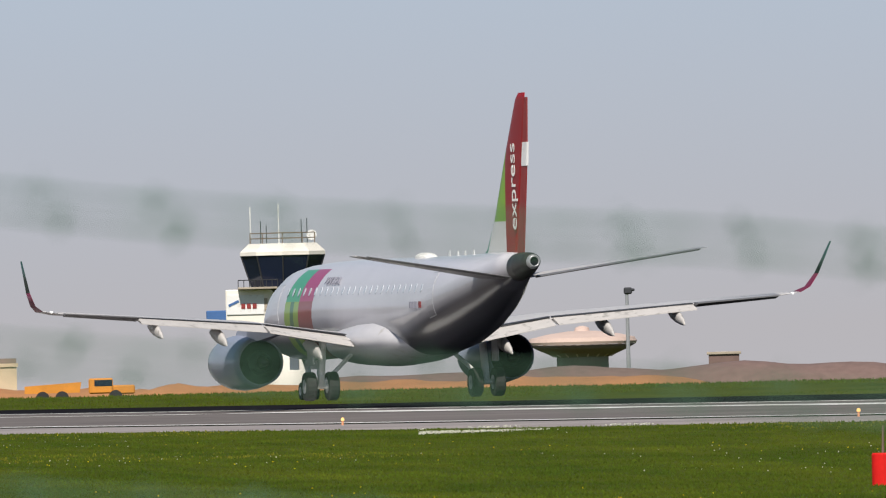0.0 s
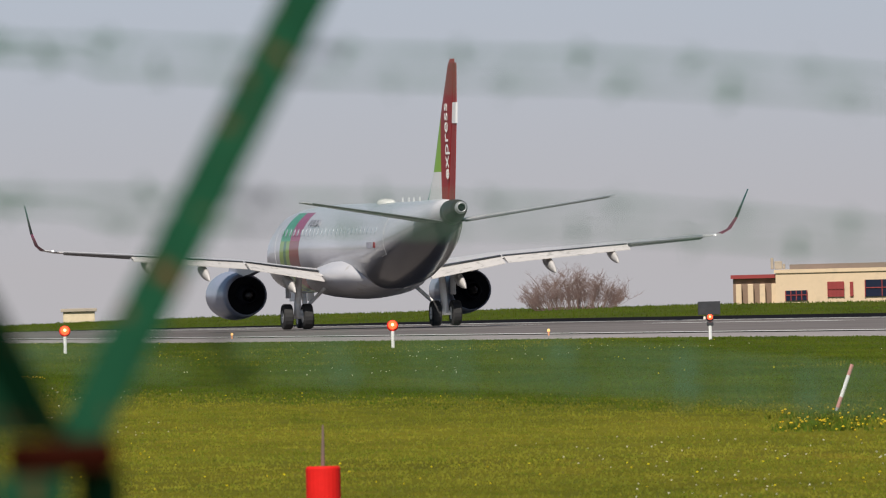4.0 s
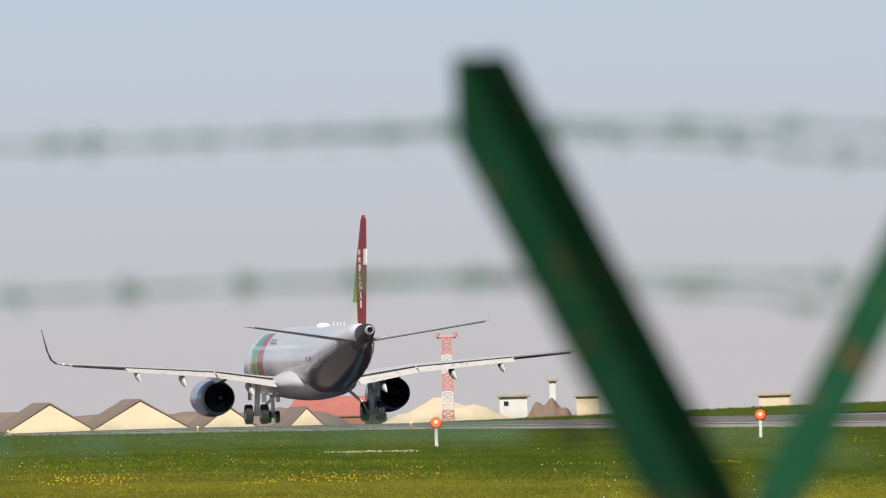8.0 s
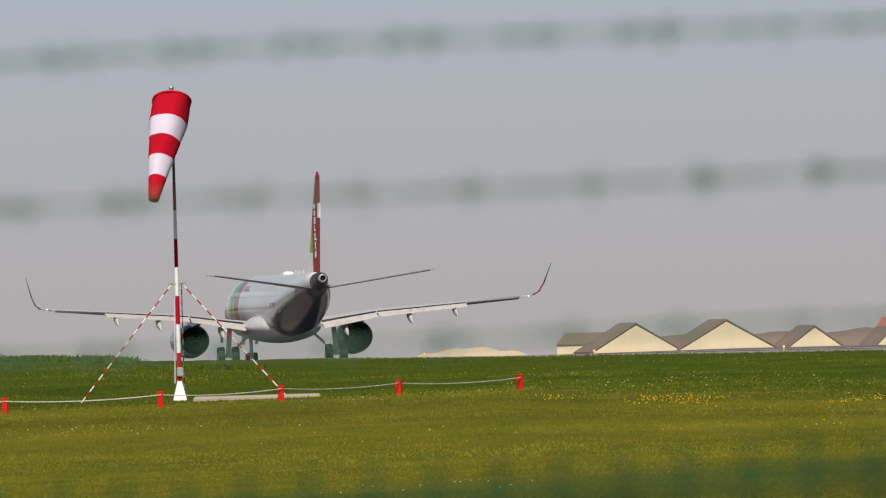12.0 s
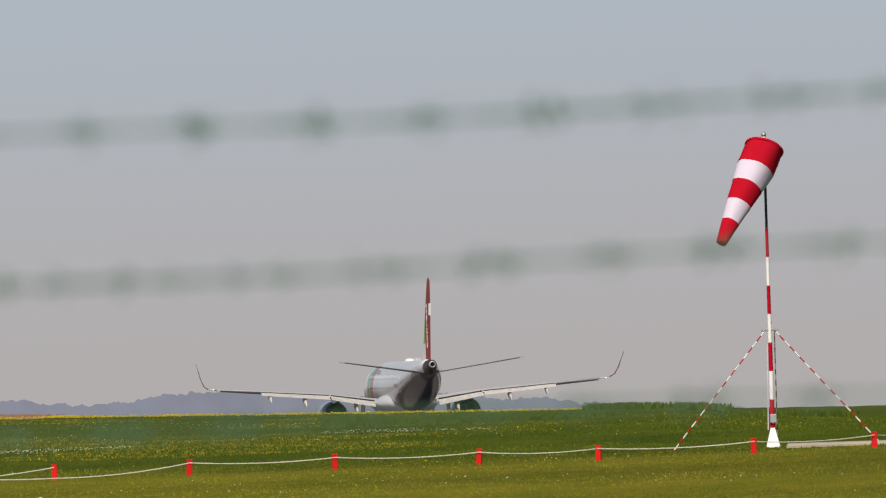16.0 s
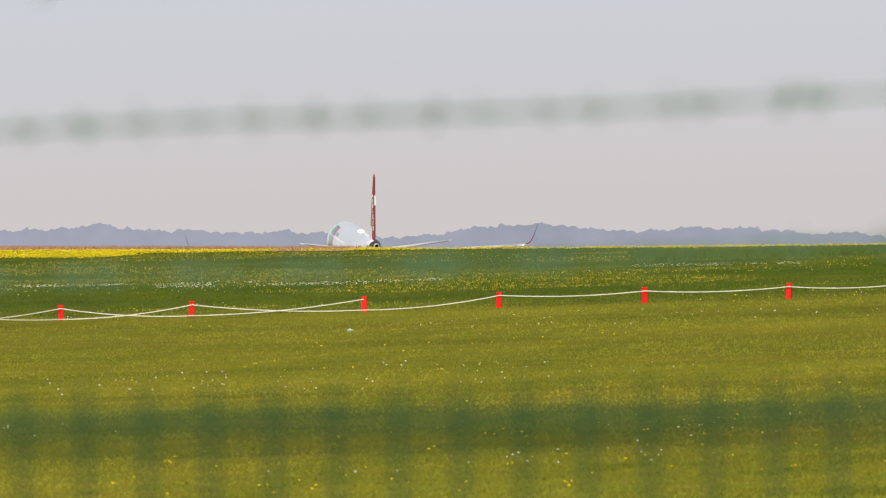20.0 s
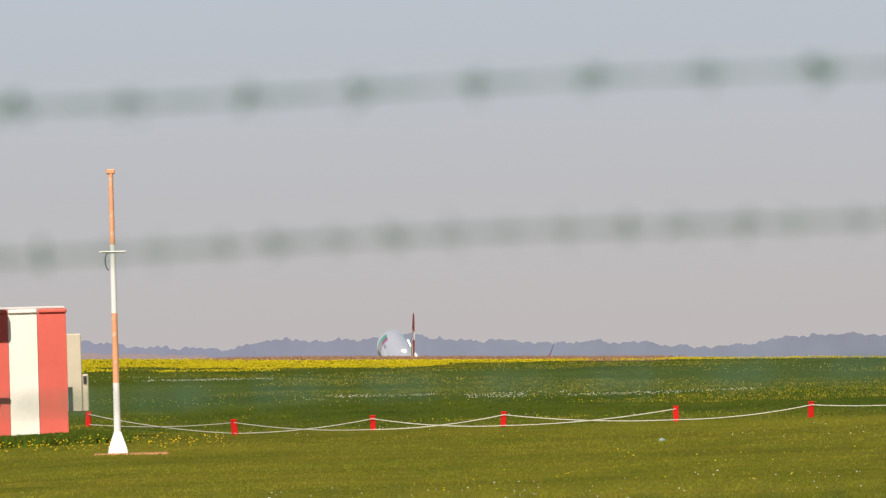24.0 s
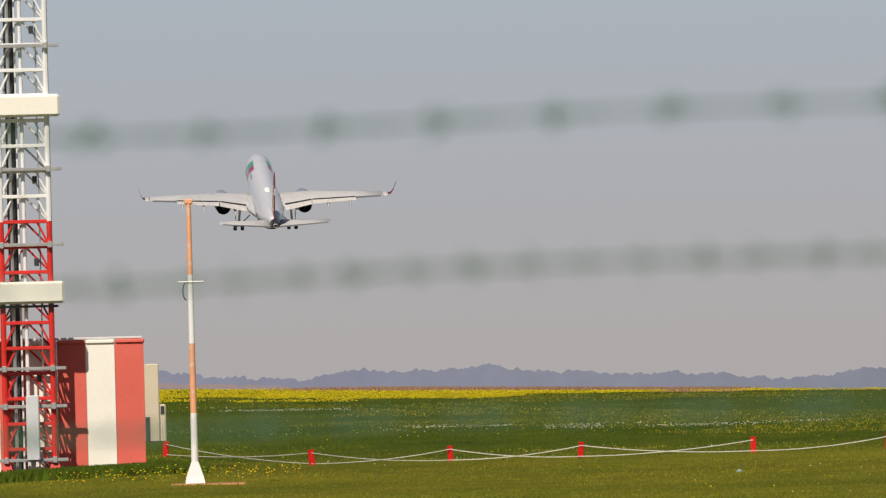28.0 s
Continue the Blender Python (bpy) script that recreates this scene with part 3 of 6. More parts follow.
        fw = Matrix(((0, 0.53 * -side, 0.85 * side, 1.268 * side), (side, 0, 0, st(13.0)), (0, 0.85, 0.53, 4.43), (0, 0, 0, 1)))
        words("lettering", "PORTUGAL", 0.42, fw, "letter_dark", jet, 1.0, 0.01)
        for k in range(5):
            part("registration_bar", box(0.02, 0.14, 0.22, (1.497 * side, st(25.0 + 0.22 * k - 0.2), 3.4)), "letter_dark", jet)
        part("flag", box(0.02, 0.3, 0.22, (1.48 * side, st(26.1), 3.4)), "maroon", jet, "small dark red flag")
    # tailplane
    for side in (-1, 1):
        sec2 = [aerofoil(31.2, 34.4, 4.31, 4.33, 0.24, 0.4 * side), aerofoil(32.77, 35.06, 4.625, 4.64, 0.18, 2.5 * side), aerofoil(34.9, 36.2, 5.17, 5.18, 0.09, 6.1 * side)]
        part("tailplane", loft(sec2), "wing", jet, "slim grey tailplane", smooth=True)
        el = [[(0.5 * side, st(34.44), 4.39), (0.5 * side, st(35.0), 4.36), (0.5 * side, st(35.0), 4.34), (0.5 * side, st(34.44), 4.3)],
              [(5.8 * side, st(36.11), 5.17), (5.8 * side, st(36.45), 5.15), (5.8 * side, st(36.45), 5.135), (5.8 * side, st(36.11), 5.09)]]
        part("elevator", loft(el), "aileron", jet, "elevator, underside shade painted in dark grey")
    # wings
    for side in (-1, 1):
        w = [aerofoil(12.2, 18.4, 2.35, 2.2, 0.85, 0.9 * side, 10), aerofoil(13.0, 18.35, 2.5, 2.38, 0.75, 2.2 * side, 10), aerofoil(14.55, 18.5, 2.95, 2.9, 0.52, 5.2 * side, 10),
             aerofoil(16.8, 19.55, 3.27, 3.24, 0.33, 9.2 * side, 10), aerofoil(18.9, 20.55, 3.53, 3.52, 0.2, 12.9 * side, 10)]
        wing = part("wing", loft(w), "wing", jet, smooth=True)
        WINGS.append((side, wing))
        wl = []
        for x, z, le, te, th in ((12.9, 3.53, 18.9, 20.55, 0.2), (13.5, 3.61, 19.6, 20.8, 0.13), (13.8, 3.8, 20.2, 21.0, 0.08), (14.04, 4.25, 20.65, 21.25, 0.05), (14.4, 5.35, 21.45, 21.7, 0.025)):
            lean = min(1.0, max(0.0, (z - 3.53) / 0.5))
            wl.append([(x * side + (p[2]) * -side * lean, p[1], z + p[2] * (1 - lean)) for p in aerofoil(le, te, 0, 0, th, 0)])
        part("wing_tip", loft(wl[:2]), "wing", wing, smooth=True)
        part("winglet", loft(wl[1:4]), "tipred", wing, "magenta foot of the upturned wing tip", smooth=True)
        part("winglet", loft(wl[3:]), "tipgreen", wing, "dark green upturned wing tip", smooth=True)
        part("tip_light", tube((13.2 * side, st(20.7), 3.58), (13.2 * side, st(20.9), 3.58), 0.04), "strobe", wing)

        def panel(name, x0, x1, le0, le1, te0, te1, z0, z1, drop, th, matl, lab=""):
            r = [[(x0 * side, st(le0), z0 + th), (x0 * side, st(te0), z0 - drop + 0.03), (x0 * side, st(te0), z0 - drop), (x0 * side, st(le0), z0 - th)],
                 [(x1 * side, st(le1), z1 + th * 0.7), (x1 * side, st(te1), z1 - drop * 0.8 + 0.03), (x1 * side, st(te1), z1 - drop * 0.8), (x1 * side, st(le1), z1 - th * 0.7)]]
            part(name, loft(r), matl, wing, lab)
        panel("flap", 2.15, 5.1, 18.15, 18.35, 19.35, 19.3, 2.42, 2.9, 0.3, 0.09, "flap", "pale lowered flap")
        panel("flap", 5.2, 9.9, 18.4, 19.65, 19.3, 20.35, 2.9, 3.26, 0.22, 0.07, "flap", "pale lowered flap")
        panel("spoiler_gap", 2.15, 5.1, 17.95, 18.15, 18.3, 18.5, 2.55, 2.98, 0.02, 0.04, "dark")
        panel("spoiler_gap", 5.2, 9.9, 18.2, 19.45, 18.5, 19.75, 2.98, 3.32, 0.02, 0.035, "dark")
        panel("aileron", 9.95, 12.7, 19.66, 20.4, 20.3, 20.9, 3.27, 3.47, -0.03, 0.085, "aileron", "aileron, underside shade painted in dark grey")
        for x, s0, z0, k in ((3.4, 17.6, 2.3, 0.9), (6.9, 18.3, 2.8, 0.85), (9.3, 19.1, 3.05, 0.75)):
            rings = [circle(st(s0 + q * k), z0 - dz * k, 0.16 * r * k, 0.3 * r * k, 12, x * side) for q, dz, r in ((-0.6, 0.05, 0.15), (0.0, 0.1, 0.7), (0.8, 0.2, 1.0), (1.5, 0.34, 0.9), (2.1, 0.5, 0.5), (2.4, 0.62, 0.1))]
            part("flap_fairing", loft(rings), "flap", wing, smooth=True)
    # engines
    for side in (-1, 1):
        ex = 4.5 * side
        nac = [(12.0, 0.78), (12.1, 0.86), (12.5, 0.95), (13.2, 1.03), (14.2, 1.06), (15.2, 1.02), (16.0, 0.95), (16.7, 0.87)]
        rings = [circle(st(s - 1.35), 1.66, 0.92 * r, 0.92 * r, 32, ex) for s, r in nac] + [circle(st(s - 1.35), 1.66, 0.92 * r, 0.92 * r, 32, ex) for s, r in ((16.68, 0.83), (15.6, 0.85), (14.5, 0.82))]
        eng = part("engine", loft(rings, caps=False), "nacelle", jet, "blue-grey engine nacelle", smooth=True)
        part("duct", loft([circle(st(s - 1.35), 1.66, 0.92 * r, 0.92 * r, 32, ex) for s, r in ((16.5, 0.82), (15.5, 0.835), (14.4, 0.8), (14.3, 0.2))]), "inside", eng, "dark duct")
        part("core", loft([circle(st(s - 1.35), 1.66, 0.92 * r, 0.92 * r, 24, ex) for s, r in ((14.5, 0.5), (15.6, 0.55), (16.6, 0.46), (17.2, 0.34), (17.21, 0.29), (16.6, 0.27))], caps=False), "inside", eng, "dark core nozzle", smooth=True)
        part("plug", loft([circle(st(s - 1.35), 1.66, 0.92 * r, 0.92 * r, 16, ex) for s, r in ((16.4, 0.24), (17.2, 0.17), (17.7, 0.03))]), "cone", eng, smooth=True)
        part("intake_lip", loft([circle(st(s - 1.35), 1.66, 0.92 * r, 0.92 * r, 32, ex) for s, r in ((12.25, 0.9), (12.08, 0.87), (11.96, 0.8), (12.02, 0.74), (12.3, 0.7))], caps=False), "chrome", eng, smooth=True)
        part("fan", loft([circle(st(11.35), 1.66, 0.66, 0.66, 32, ex), circle(st(11.4), 1.66, 0.66, 0.66, 32, ex)]), "dark", eng)
        py = [[(ex - 0.16, st(12.2), 2.5), (ex + 0.16, st(12.2), 2.5), (ex + 0.16, st(12.5), 2.75), (ex - 0.16, st(12.5), 2.75)],
              [(ex - 0.2, st(14.9), 2.35), (ex + 0.2, st(14.9), 2.35), (ex + 0.2, st(14.9), 2.95), (ex - 0.2, st(14.9), 2.95)],
              [(ex - 0.1, st(18.0), 2.6), (ex + 0.1, st(18.0), 2.6), (ex + 0.1, st(18.0), 2.6), (ex - 0.1, st(18.0), 2.6)]]
        part("pylon", loft(py), "nacelle", eng)
    # landing gear
    for side in (-1, 1):
        gx = 2.97 * side
        leg = bmesh.new()
        tube((gx, 0, 0.78), (gx - 0.15 * side, 0.05, 2.7), 0.13, n=12, bm=leg)
        tube((gx, 0, 0.78), (gx - 1.25 * side, 0.15, 1.95), 0.075, n=10, bm=leg)
        tube((gx - 0.42, 0, 0.78), (gx + 0.42, 0, 0.78), 0.09, n=10, bm=leg)
        tube((gx, 0.02, 0.95), (gx, 0.34, 1.25), 0.05, n=8, bm=leg)
        tube((gx, 0.34, 1.25), (gx, 0.05, 1.65), 0.05, n=8, bm=leg)
        g = part("main_gear", leg, "white", jet, "white main landing gear leg with twin wheels")
        GEAR.append(g)
        wheel("tyre", 0.5, 0.36, (gx - 0.4, 0, 0.78), g)
        wheel("tyre", 0.5, 0.36, (gx + 0.4, 0, 0.78), g)
        part("gear_door", box(0.06, 0.85, 0.85, (gx + 0.33 * side, 0.0, 1.5), 0.02), "wing", g)
    leg = bmesh.new()
    tube((0, st(3.9), 0.62), (0, st(3.8), 2.0), 0.1, n=12, bm=leg)
    tube((0, st(3.9), 1.1), (0, st(2.9), 1.9), 0.05, n=8, bm=leg)
    tube((-0.28, st(3.9), 0.59), (0.28, st(3.9), 0.59), 0.06, n=8, bm=leg)
    g = part("nose_gear", leg, "white", jet)
    wheel("tyre", 0.31, 0.2, (-0.22, st(3.9), 0.59), g)
    wheel("tyre", 0.31, 0.2, (0.22, st(3.9), 0.59), g)
    for side in (-1, 1):
        part("gear_door", box(0.04, 1.3, 0.5, (0.36 * side, st(3.3), 1.35), 0.01), "white", g)
    # roof radome and aerials
    part("satcom_dome", loft([circle(st(s), 5.12, w, h, 20) for s, w, h in ((20.5, 0.1, 0.03), (20.7, 0.24, 0.13), (21.0, 0.32, 0.19), (21.7, 0.32, 0.18), (22.1, 0.24, 0.12), (22.4, 0.1, 0.03))]), "lettering", jet, "cream roof radome", smooth=True)
    for s, h in ((24.4, 0.2), (25.6, 0.18), (26.6, 0.18), (27.8, 0.2)):
        z = 5.14
        part("aerial", loft([[(-0.02, st(s), z - 0.1), (0.02, st(s), z - 0.1), (0.02, st(s + 0.3), z - 0.1), (-0.02, st(s + 0.3), z - 0.1)], [(-0.01, st(s + 0.2), z + h), (0.01, st(s + 0.2), z + h), (0.01, st(s + 0.32), z + h), (-0.01, st(s + 0.32), z + h)]]), "white", jet)
    # cabin windows and doors
    pane = [[(0.006 if q else -0.01, 0.1 * math.sin(2 * math.pi * k / 12), 0.155 * math.cos(2 * math.pi * k / 12)) for k in range(12)] for q in (0, 1)]
    pm = bpy.data.meshes.new("window")
    pm.from_pydata(*(lambda vf: (vf[0], [], vf[1]))(loft(pane)))
    pm.materials.append(M["pane"])
    for side in (-1, 1):
        for k in range(26):
            s = 6.9 + 0.8 * k
            if s > 26.8:
                break
            ob = new("window", pm)
            ob.parent = jet
            ob.matrix_local = Matrix.Translation((1.398 * side, st(s), 4.08)) @ Matrix.Rotation(radians(-20 * side), 4, "Y") @ (Matrix.Rotation(math.pi, 4, "Z") if side < 0 else Matrix())
    # passenger doors: curved leaves a finger proud of their dark joints
    def patch(name, s0, s1, u0, u1, lift, material, parent, side):
        rows = []
        for d in (-0.03, lift):
            for q in range(2):
                sq = (s0, s1)[q if d < 0 else 1 - q]
                mz = float(np.interp(sq, [c[0] for c in sec], [c[1] for c in sec]))
                mw = float(np.interp(sq, [c[0] for c in sec], [c[2] for c in sec]))
                mh = float(np.interp(sq, [c[0] for c in sec], [c[3] for c in sec]))
                rows.append([(side * (mw + d) * math.cos(u), st(sq), mz + (mh + d) * math.sin(u)) for u in np.linspace(u0, u1, 9)])
        n = 9
        v = [p for r in rows for p in r]
        f = [(n * 2 + j, n * 2 + j + 1, n * 3 + j + 1, n * 3 + j) for j in range(n - 1)]
        for i, k in ((0, 3), (1, 2)):
            f += [(n * i + j, n * i + j + 1, n * k + j + 1, n * k + j) for j in range(n - 1)]
        f += [(0, n, n * 2, n * 3), (n - 1, n * 2 - 1, n * 3 - 1, n * 4 - 1)]
        return part(name, (v, f), material, parent, smooth=False)
    for side in (-1, 1):
        for s0, w in ((4.9, 0.75), (26.9, 0.7)):
            joint = patch("door_joint", s0 - 0.03, s0 + w + 0.03, -0.43, 0.67, 0.006, "grey", jet, side)
            patch("door", s0, s0 + w, -0.4, 0.64, 0.013, skin, joint, side)
    for dx in (-0.45, 0.45):
        part("windscreen", loft([[(dx - 0.38, st(1.75), 3.55), (dx + 0.38, st(1.75), 3.55), (dx + 0.36, st(2.5), 4.12), (dx - 0.36, st(2.5), 4.12)], [(dx - 0.38, st(1.72), 3.6), (dx + 0.38, st(1.72), 3.6), (dx + 0.36, st(2.47), 4.16), (dx - 0.36, st(2.47), 4.16)]]), "glass", jet)
    return jet


# ---- the field furniture ----
def on_ground(a, d, turn=0.0, sink=0.0):
    x, y = spot(a, d)
    return pose(x, y, land(a, d) - sink, 0, 0, facing(a) + turn)


def build_windsock():
    d = 440.0
    ws = thing("windsock", "red and white striped windsock hanging on a guyed striped pole", "windsock", on_ground(-4526, d))
    top = 6.85
    for k in range(7):
        z0, z1 = 0.44 + k * 0.634, 0.44 + (k + 1) * 0.634
        part("pole_band", tube((0, 0, z0), (0, 0, z1), 0.055 - 0.003 * k, 0.052 - 0.003 * k, n=12), "sockred" if k % 2 == 0 else "white", ws)
    part("collar", tube((-0.2, -0.02, 2.62), (0.2, -0.02, 2.62), 0.02, n=6), "steel", ws)
    part("ladder_rail", tube((-0.1, -0.05, 0.4), (-0.06, -0.05, 2.3), 0.014, n=6), "sockwhite", ws)
    part("upper_pole", tube((0, 0, 4.88), (0, 0, top - 0.35), 0.032, n=10), "dark", ws, "dark upper pole")
    part("finial", tube((0, 0, top - 0.35), (0, 0, top + 0.08), 0.045, 0.04, n=10), "hutwhite", ws)
    part("ball", loft([[(0.06 * math.cos(q) * math.cos(u), 0.06 * math.cos(q) * math.sin(u), top + 0.12 + 0.06 * math.sin(q)) for u in (2 * math.pi * i / 12 for i in range(12))] for q in (-1.4, -0.7, 0, 0.7, 1.4)]), "steel", ws, "small steel ball finial", smooth=True)
    foot = loft([[(-0.16, -0.16, 0), (0.16, -0.16, 0), (0.16, 0.16, 0), (-0.16, 0.16, 0)], [(-0.045, -0.045, 0.45), (0.045, -0.045, 0.45), (0.045, 0.045, 0.45), (-0.045, 0.045, 0.45)]])
    part("foot", foot, "white", ws, "white cone foot")
    part("pulley_box", box(0.16, 0.1, 0.2, (0.02, -0.06, 0.55), 0.02), "steel", ws)
    # the sock: a hinged head carries rings of cloth
    head = new("sock")
    head.parent = ws
    head.location = (0, 0, top - 0.32)
    r = [0.42, 0.43, 0.35, 0.28, 0.2, 0.115]
    ln = [0, 0.6, 1.07, 1.56, 2.06, 2.62]
    def f_mouth(k, f):
        return max(0.0, 1 - (k + f) * 0.5)

    for k in range(5):
        rings = []
        for q in range(5):
            f = q / 4
            rr, z = r[k] + (r[k + 1] - r[k]) * f, -(ln[k] + (ln[k + 1] - ln[k]) * f)
            rings.append([((rr * (1 + 0.035 * math.sin(5 * u + k + q * 0.5))) * math.cos(u), (rr * (1 + 0.03 * math.sin(4 * u + k))) * math.sin(u), z + 0.04 * f_mouth(k, f) * math.cos(u)) for u in (2 * math.pi * i / 28 for i in range(28))])
        part("cloth_ring", loft(rings, caps=(k == 4)), "sockred" if k % 2 == 0 else "sockwhite", head, smooth=True)
    part("mouth_ring", loft([[(0.44 * math.cos(u), 0.44 * math.sin(u), 0.05 * math.cos(u) + dz) for u in (2 * math.pi * i / 28 for i in range(28))] for dz in (-0.02, 0.03)]), "sockred", head)
    # guys
    for gx, gy in ((-2.3, -0.2), (2.5, -0.2), (0.1, 2.2)):
        p, q = Vector((0.1 * gx / abs(gx), 0, 2.62)), Vector((gx, gy, -0.1))
        m = 22
        for k in range(m):
            part("guy_band", tube(p.lerp(q, k / m), p.lerp(q, (k + 1) / m), 0.014, n=6), "sockred" if k % 2 else "white", ws)
    pad = part("concrete_pad", box(2.8, 5.0, 0.3, (0, 0, -0.22), 0.03), "concrete")
    pad.matrix_world = on_ground(-4390, 437)
    tagged(pad, "weathered concrete slab sunk in the grass", "slab")
    return head


STAKES = ((-3924, 428), (-4138, 424), (-4347, 420), (-4561, 418), (-4836, 418), (-5048, 420), (-5302, 420), (-5561, 420), (-5799, 420), (-6106, 420), (-6335, 420), (-6580, 418), (-6840, 444))


def build_stakes():
    first = None
    tops = []
    for a, d in STAKES:
        m = on_ground(a, d, random.uniform(-20, 20), 0.05) @ pose(0, 0, 0, random.uniform(-4, 4), random.uniform(-5, 5), 0)
        if first is None:
            first = thing("marker_stake", "short red plastic marker stake in the grass", "stake", m, "red stakes along the rope")
            part("post", box(0.115, 0.1, 0.36, (0, 0, 0), 0.012), "redflat", first)
            part("cap", box(0.125, 0.11, 0.02, (0, 0, 0.36), 0.005), "redflat", first)
        else:
            copy_thing(first, m)
        tops.append(m @ Vector((0, -0.06, 0.31)))

    def rope(p, q, sag):
        v = [p.lerp(q, k / 12) - Vector((0, 0, sag * 4 * (k / 12) * (1 - k / 12))) for k in range(13)]
        bm = bmesh.new()
        for u, w in zip(v, v[1:]):
            tube(u, w, 0.0105, n=5, bm=bm)
        return bm
    ropes = thing("rope_line", "pale rope slung slackly from stake to stake", "rope")
    for k in range(len(tops) - 1):
        low = Vector((0, 0, 0.23))
        if k < 7:
            part("rope_span", rope(tops[k], tops[k + 1], 0.06), "rope", ropes)
        else:
            # two ropes that cross between the stakes
            part("rope_span", rope(tops[k], tops[k + 1] - low, 0.07), "rope", ropes)
            if k > 7:
                part("rope_span", rope(tops[k] - low, tops[k + 1], 0.07), "rope", ropes)


def build_pole():
    p = thing("obstacle_pole", "slim pole painted in orange and white bands, weathered", "pole", on_ground(-6788, 380) @ pose(0, 0, 0, 0, 0, 0))
    h = 5.85
    for k, (z0, z1, m) in enumerate(((0.3, 1.36, "white"), (1.36, 2.7, "poleorange"), (2.7, 4.02, "white"), (4.02, 5.4, "poleorange"))):
        part("pole_band", tube((0, 0, z0), (0, 0, z1), 0.07 - 0.006 * k, 0.064 - 0.006 * k, n=14), m, p)
    part("head", box(0.17, 0.1, 0.1, (0, 0, 5.37), 0.02), "poleorange", p)
    part("crossbar", tube((-0.25, -0.05, 3.88), (0.25, -0.05, 3.88), 0.018), "steel", p)
    part("foot", loft([[(-0.19, -0.15, 0), (0.19, -0.15, 0), (0.19, 0.15, 0), (-0.19, 0.15, 0)], [(-0.17, -0.12, 0.12), (0.17, -0.12, 0.12), (0.17, 0.12, 0.12), (-0.17, 0.12, 0.12)], [(-0.07, -0.07, 0.42), (0.07, -0.07, 0.42), (0.07, 0.07, 0.42), (-0.07, 0.07, 0.42)]]), "white", p, "white flared foot")
    cable = bmesh.new()
    pts = [Vector((-0.08 - 0.07 * math.sin(u), -0.05, 3.7 - 0.17 * math.cos(u))) for u in np.linspace(0, math.pi, 8)]
    for u, w in zip(pts, pts[1:]):
        tube(u, w, 0.012, n=5, bm=cable)
    part("cable", cable, "dark", p)
    slab = part("concrete_pad", box(1.45, 3.0, 0.2, (0.25, 0, -0.19), 0.03), "soil")
    slab.matrix_world = on_ground(-6788, 379.5)
    tagged(slab, "weathered orange-stained slab round the pole foot", "slab")


def build_antenna_tower():
    # square lattice mast with pale antenna boxes
    d = 409.0
    tw = thing("antenna_tower", "lattice mast in red and white with pale antenna boxes", "antenna tower", on_ground(-7078, d))
    w, bay, bays = 0.5, 0.522, 25
    top = bay * bays
    for k in range(bays):
        z0, z1 = 0.1 + bay * k, 0.1 + bay * (k + 1)
        col = "mastred" if z1 < 5.4 else "white"
        for sx in (-1, 1):
            for sy in (-1, 1):
                part("leg", tube((sx * w, sy * w, z0), (sx * w, sy * w, z1), 0.058, n=8), col, tw)
        part("rail", box(2 * w, 0.05, 0.075, (0, -w, z1 - 0.04), 0.008), col, tw)
        part("rail", tube((-w, w, z1), (w, w, z1), 0.03, n=6), col, tw)
        for sx in (-1, 1):
            part("rail", tube((sx * w, -w, z1), (sx * w, w, z1), 0.03, n=6), col, tw)
            flip = 1 if k % 2 else -1
            for p, q in (((sx * w, -w, z0), (sx * 0.24, -w + 0.05, z1)), ((sx * w, flip * w, z0), (sx * w, -flip * w, z1)), ((-sx * w, w, z0), (0, w, z1))):
                part("brace", tube(p, q, 0.022, n=6), col, tw)
    for z in (0.39, 1.5, 2.28, 4.84, 6.4, 8.95, 11.2):
        rail = part("clamp_rail", box(1.56, 0.07, 0.07, (0.0, -w - 0.1, z - 0.035), 0.008), "steel", tw)
        for x in (-0.5, 0.5):
            part("clamp", box(0.1, 0.12, 0.13, (x, -w - 0.1, z - 0.065), 0.01), "steel", rail)
    part("clamp_rail", box(1.3, 0.12, 0.05, (0.0, -w - 0.1, 3.54), 0.008), "dark", tw)
    for x, y, r, mm in ((-0.28, -w + 0.1, 0.035, "steel"), (-0.02, -w + 0.1, 0.04, "white"), (-0.13, -w + 0.2, 0.02, "white"), (0.3, -w + 0.2, 0.013, "steel")):
        part("conduit", tube((x, y, 0.1), (x, y, top), r, n=8), mm, tw)
    for x, y, r in ((-0.2, 0.0, 0.05), (-0.33, 0.25, 0.03)):
        part("feeder_cable", tube((x, y, 0.1), (x, y, top), r, n=7), "dark", tw)
    for k in range(9):
        # cleats that hold the feeder cable
        part("cleat", box(0.16, 0.1, 0.12, (-0.2, -0.02, 0.7 + 1.3 * k), 0.01), "dark", tw)
    for z in (2.0, 4.4, 6.1, 9.2):
        part("bracket", box(0.1, 0.14, 0.16, (0.22, -w + 0.15, z), 0.01), "dark", tw)
    for z in (3.62, 7.48):
        part("antenna_box", box(2.0, 0.3, 0.46, (-0.22, -w - 0.12, z), 0.05), "hutwhite", tw, "cream antenna housing")
    part("cabinet", box(0.27, 0.22, 1.35, (0.06, -w - 0.24, 0.38), 0.02), "cabinetgrey", tw, "grey cabinet")
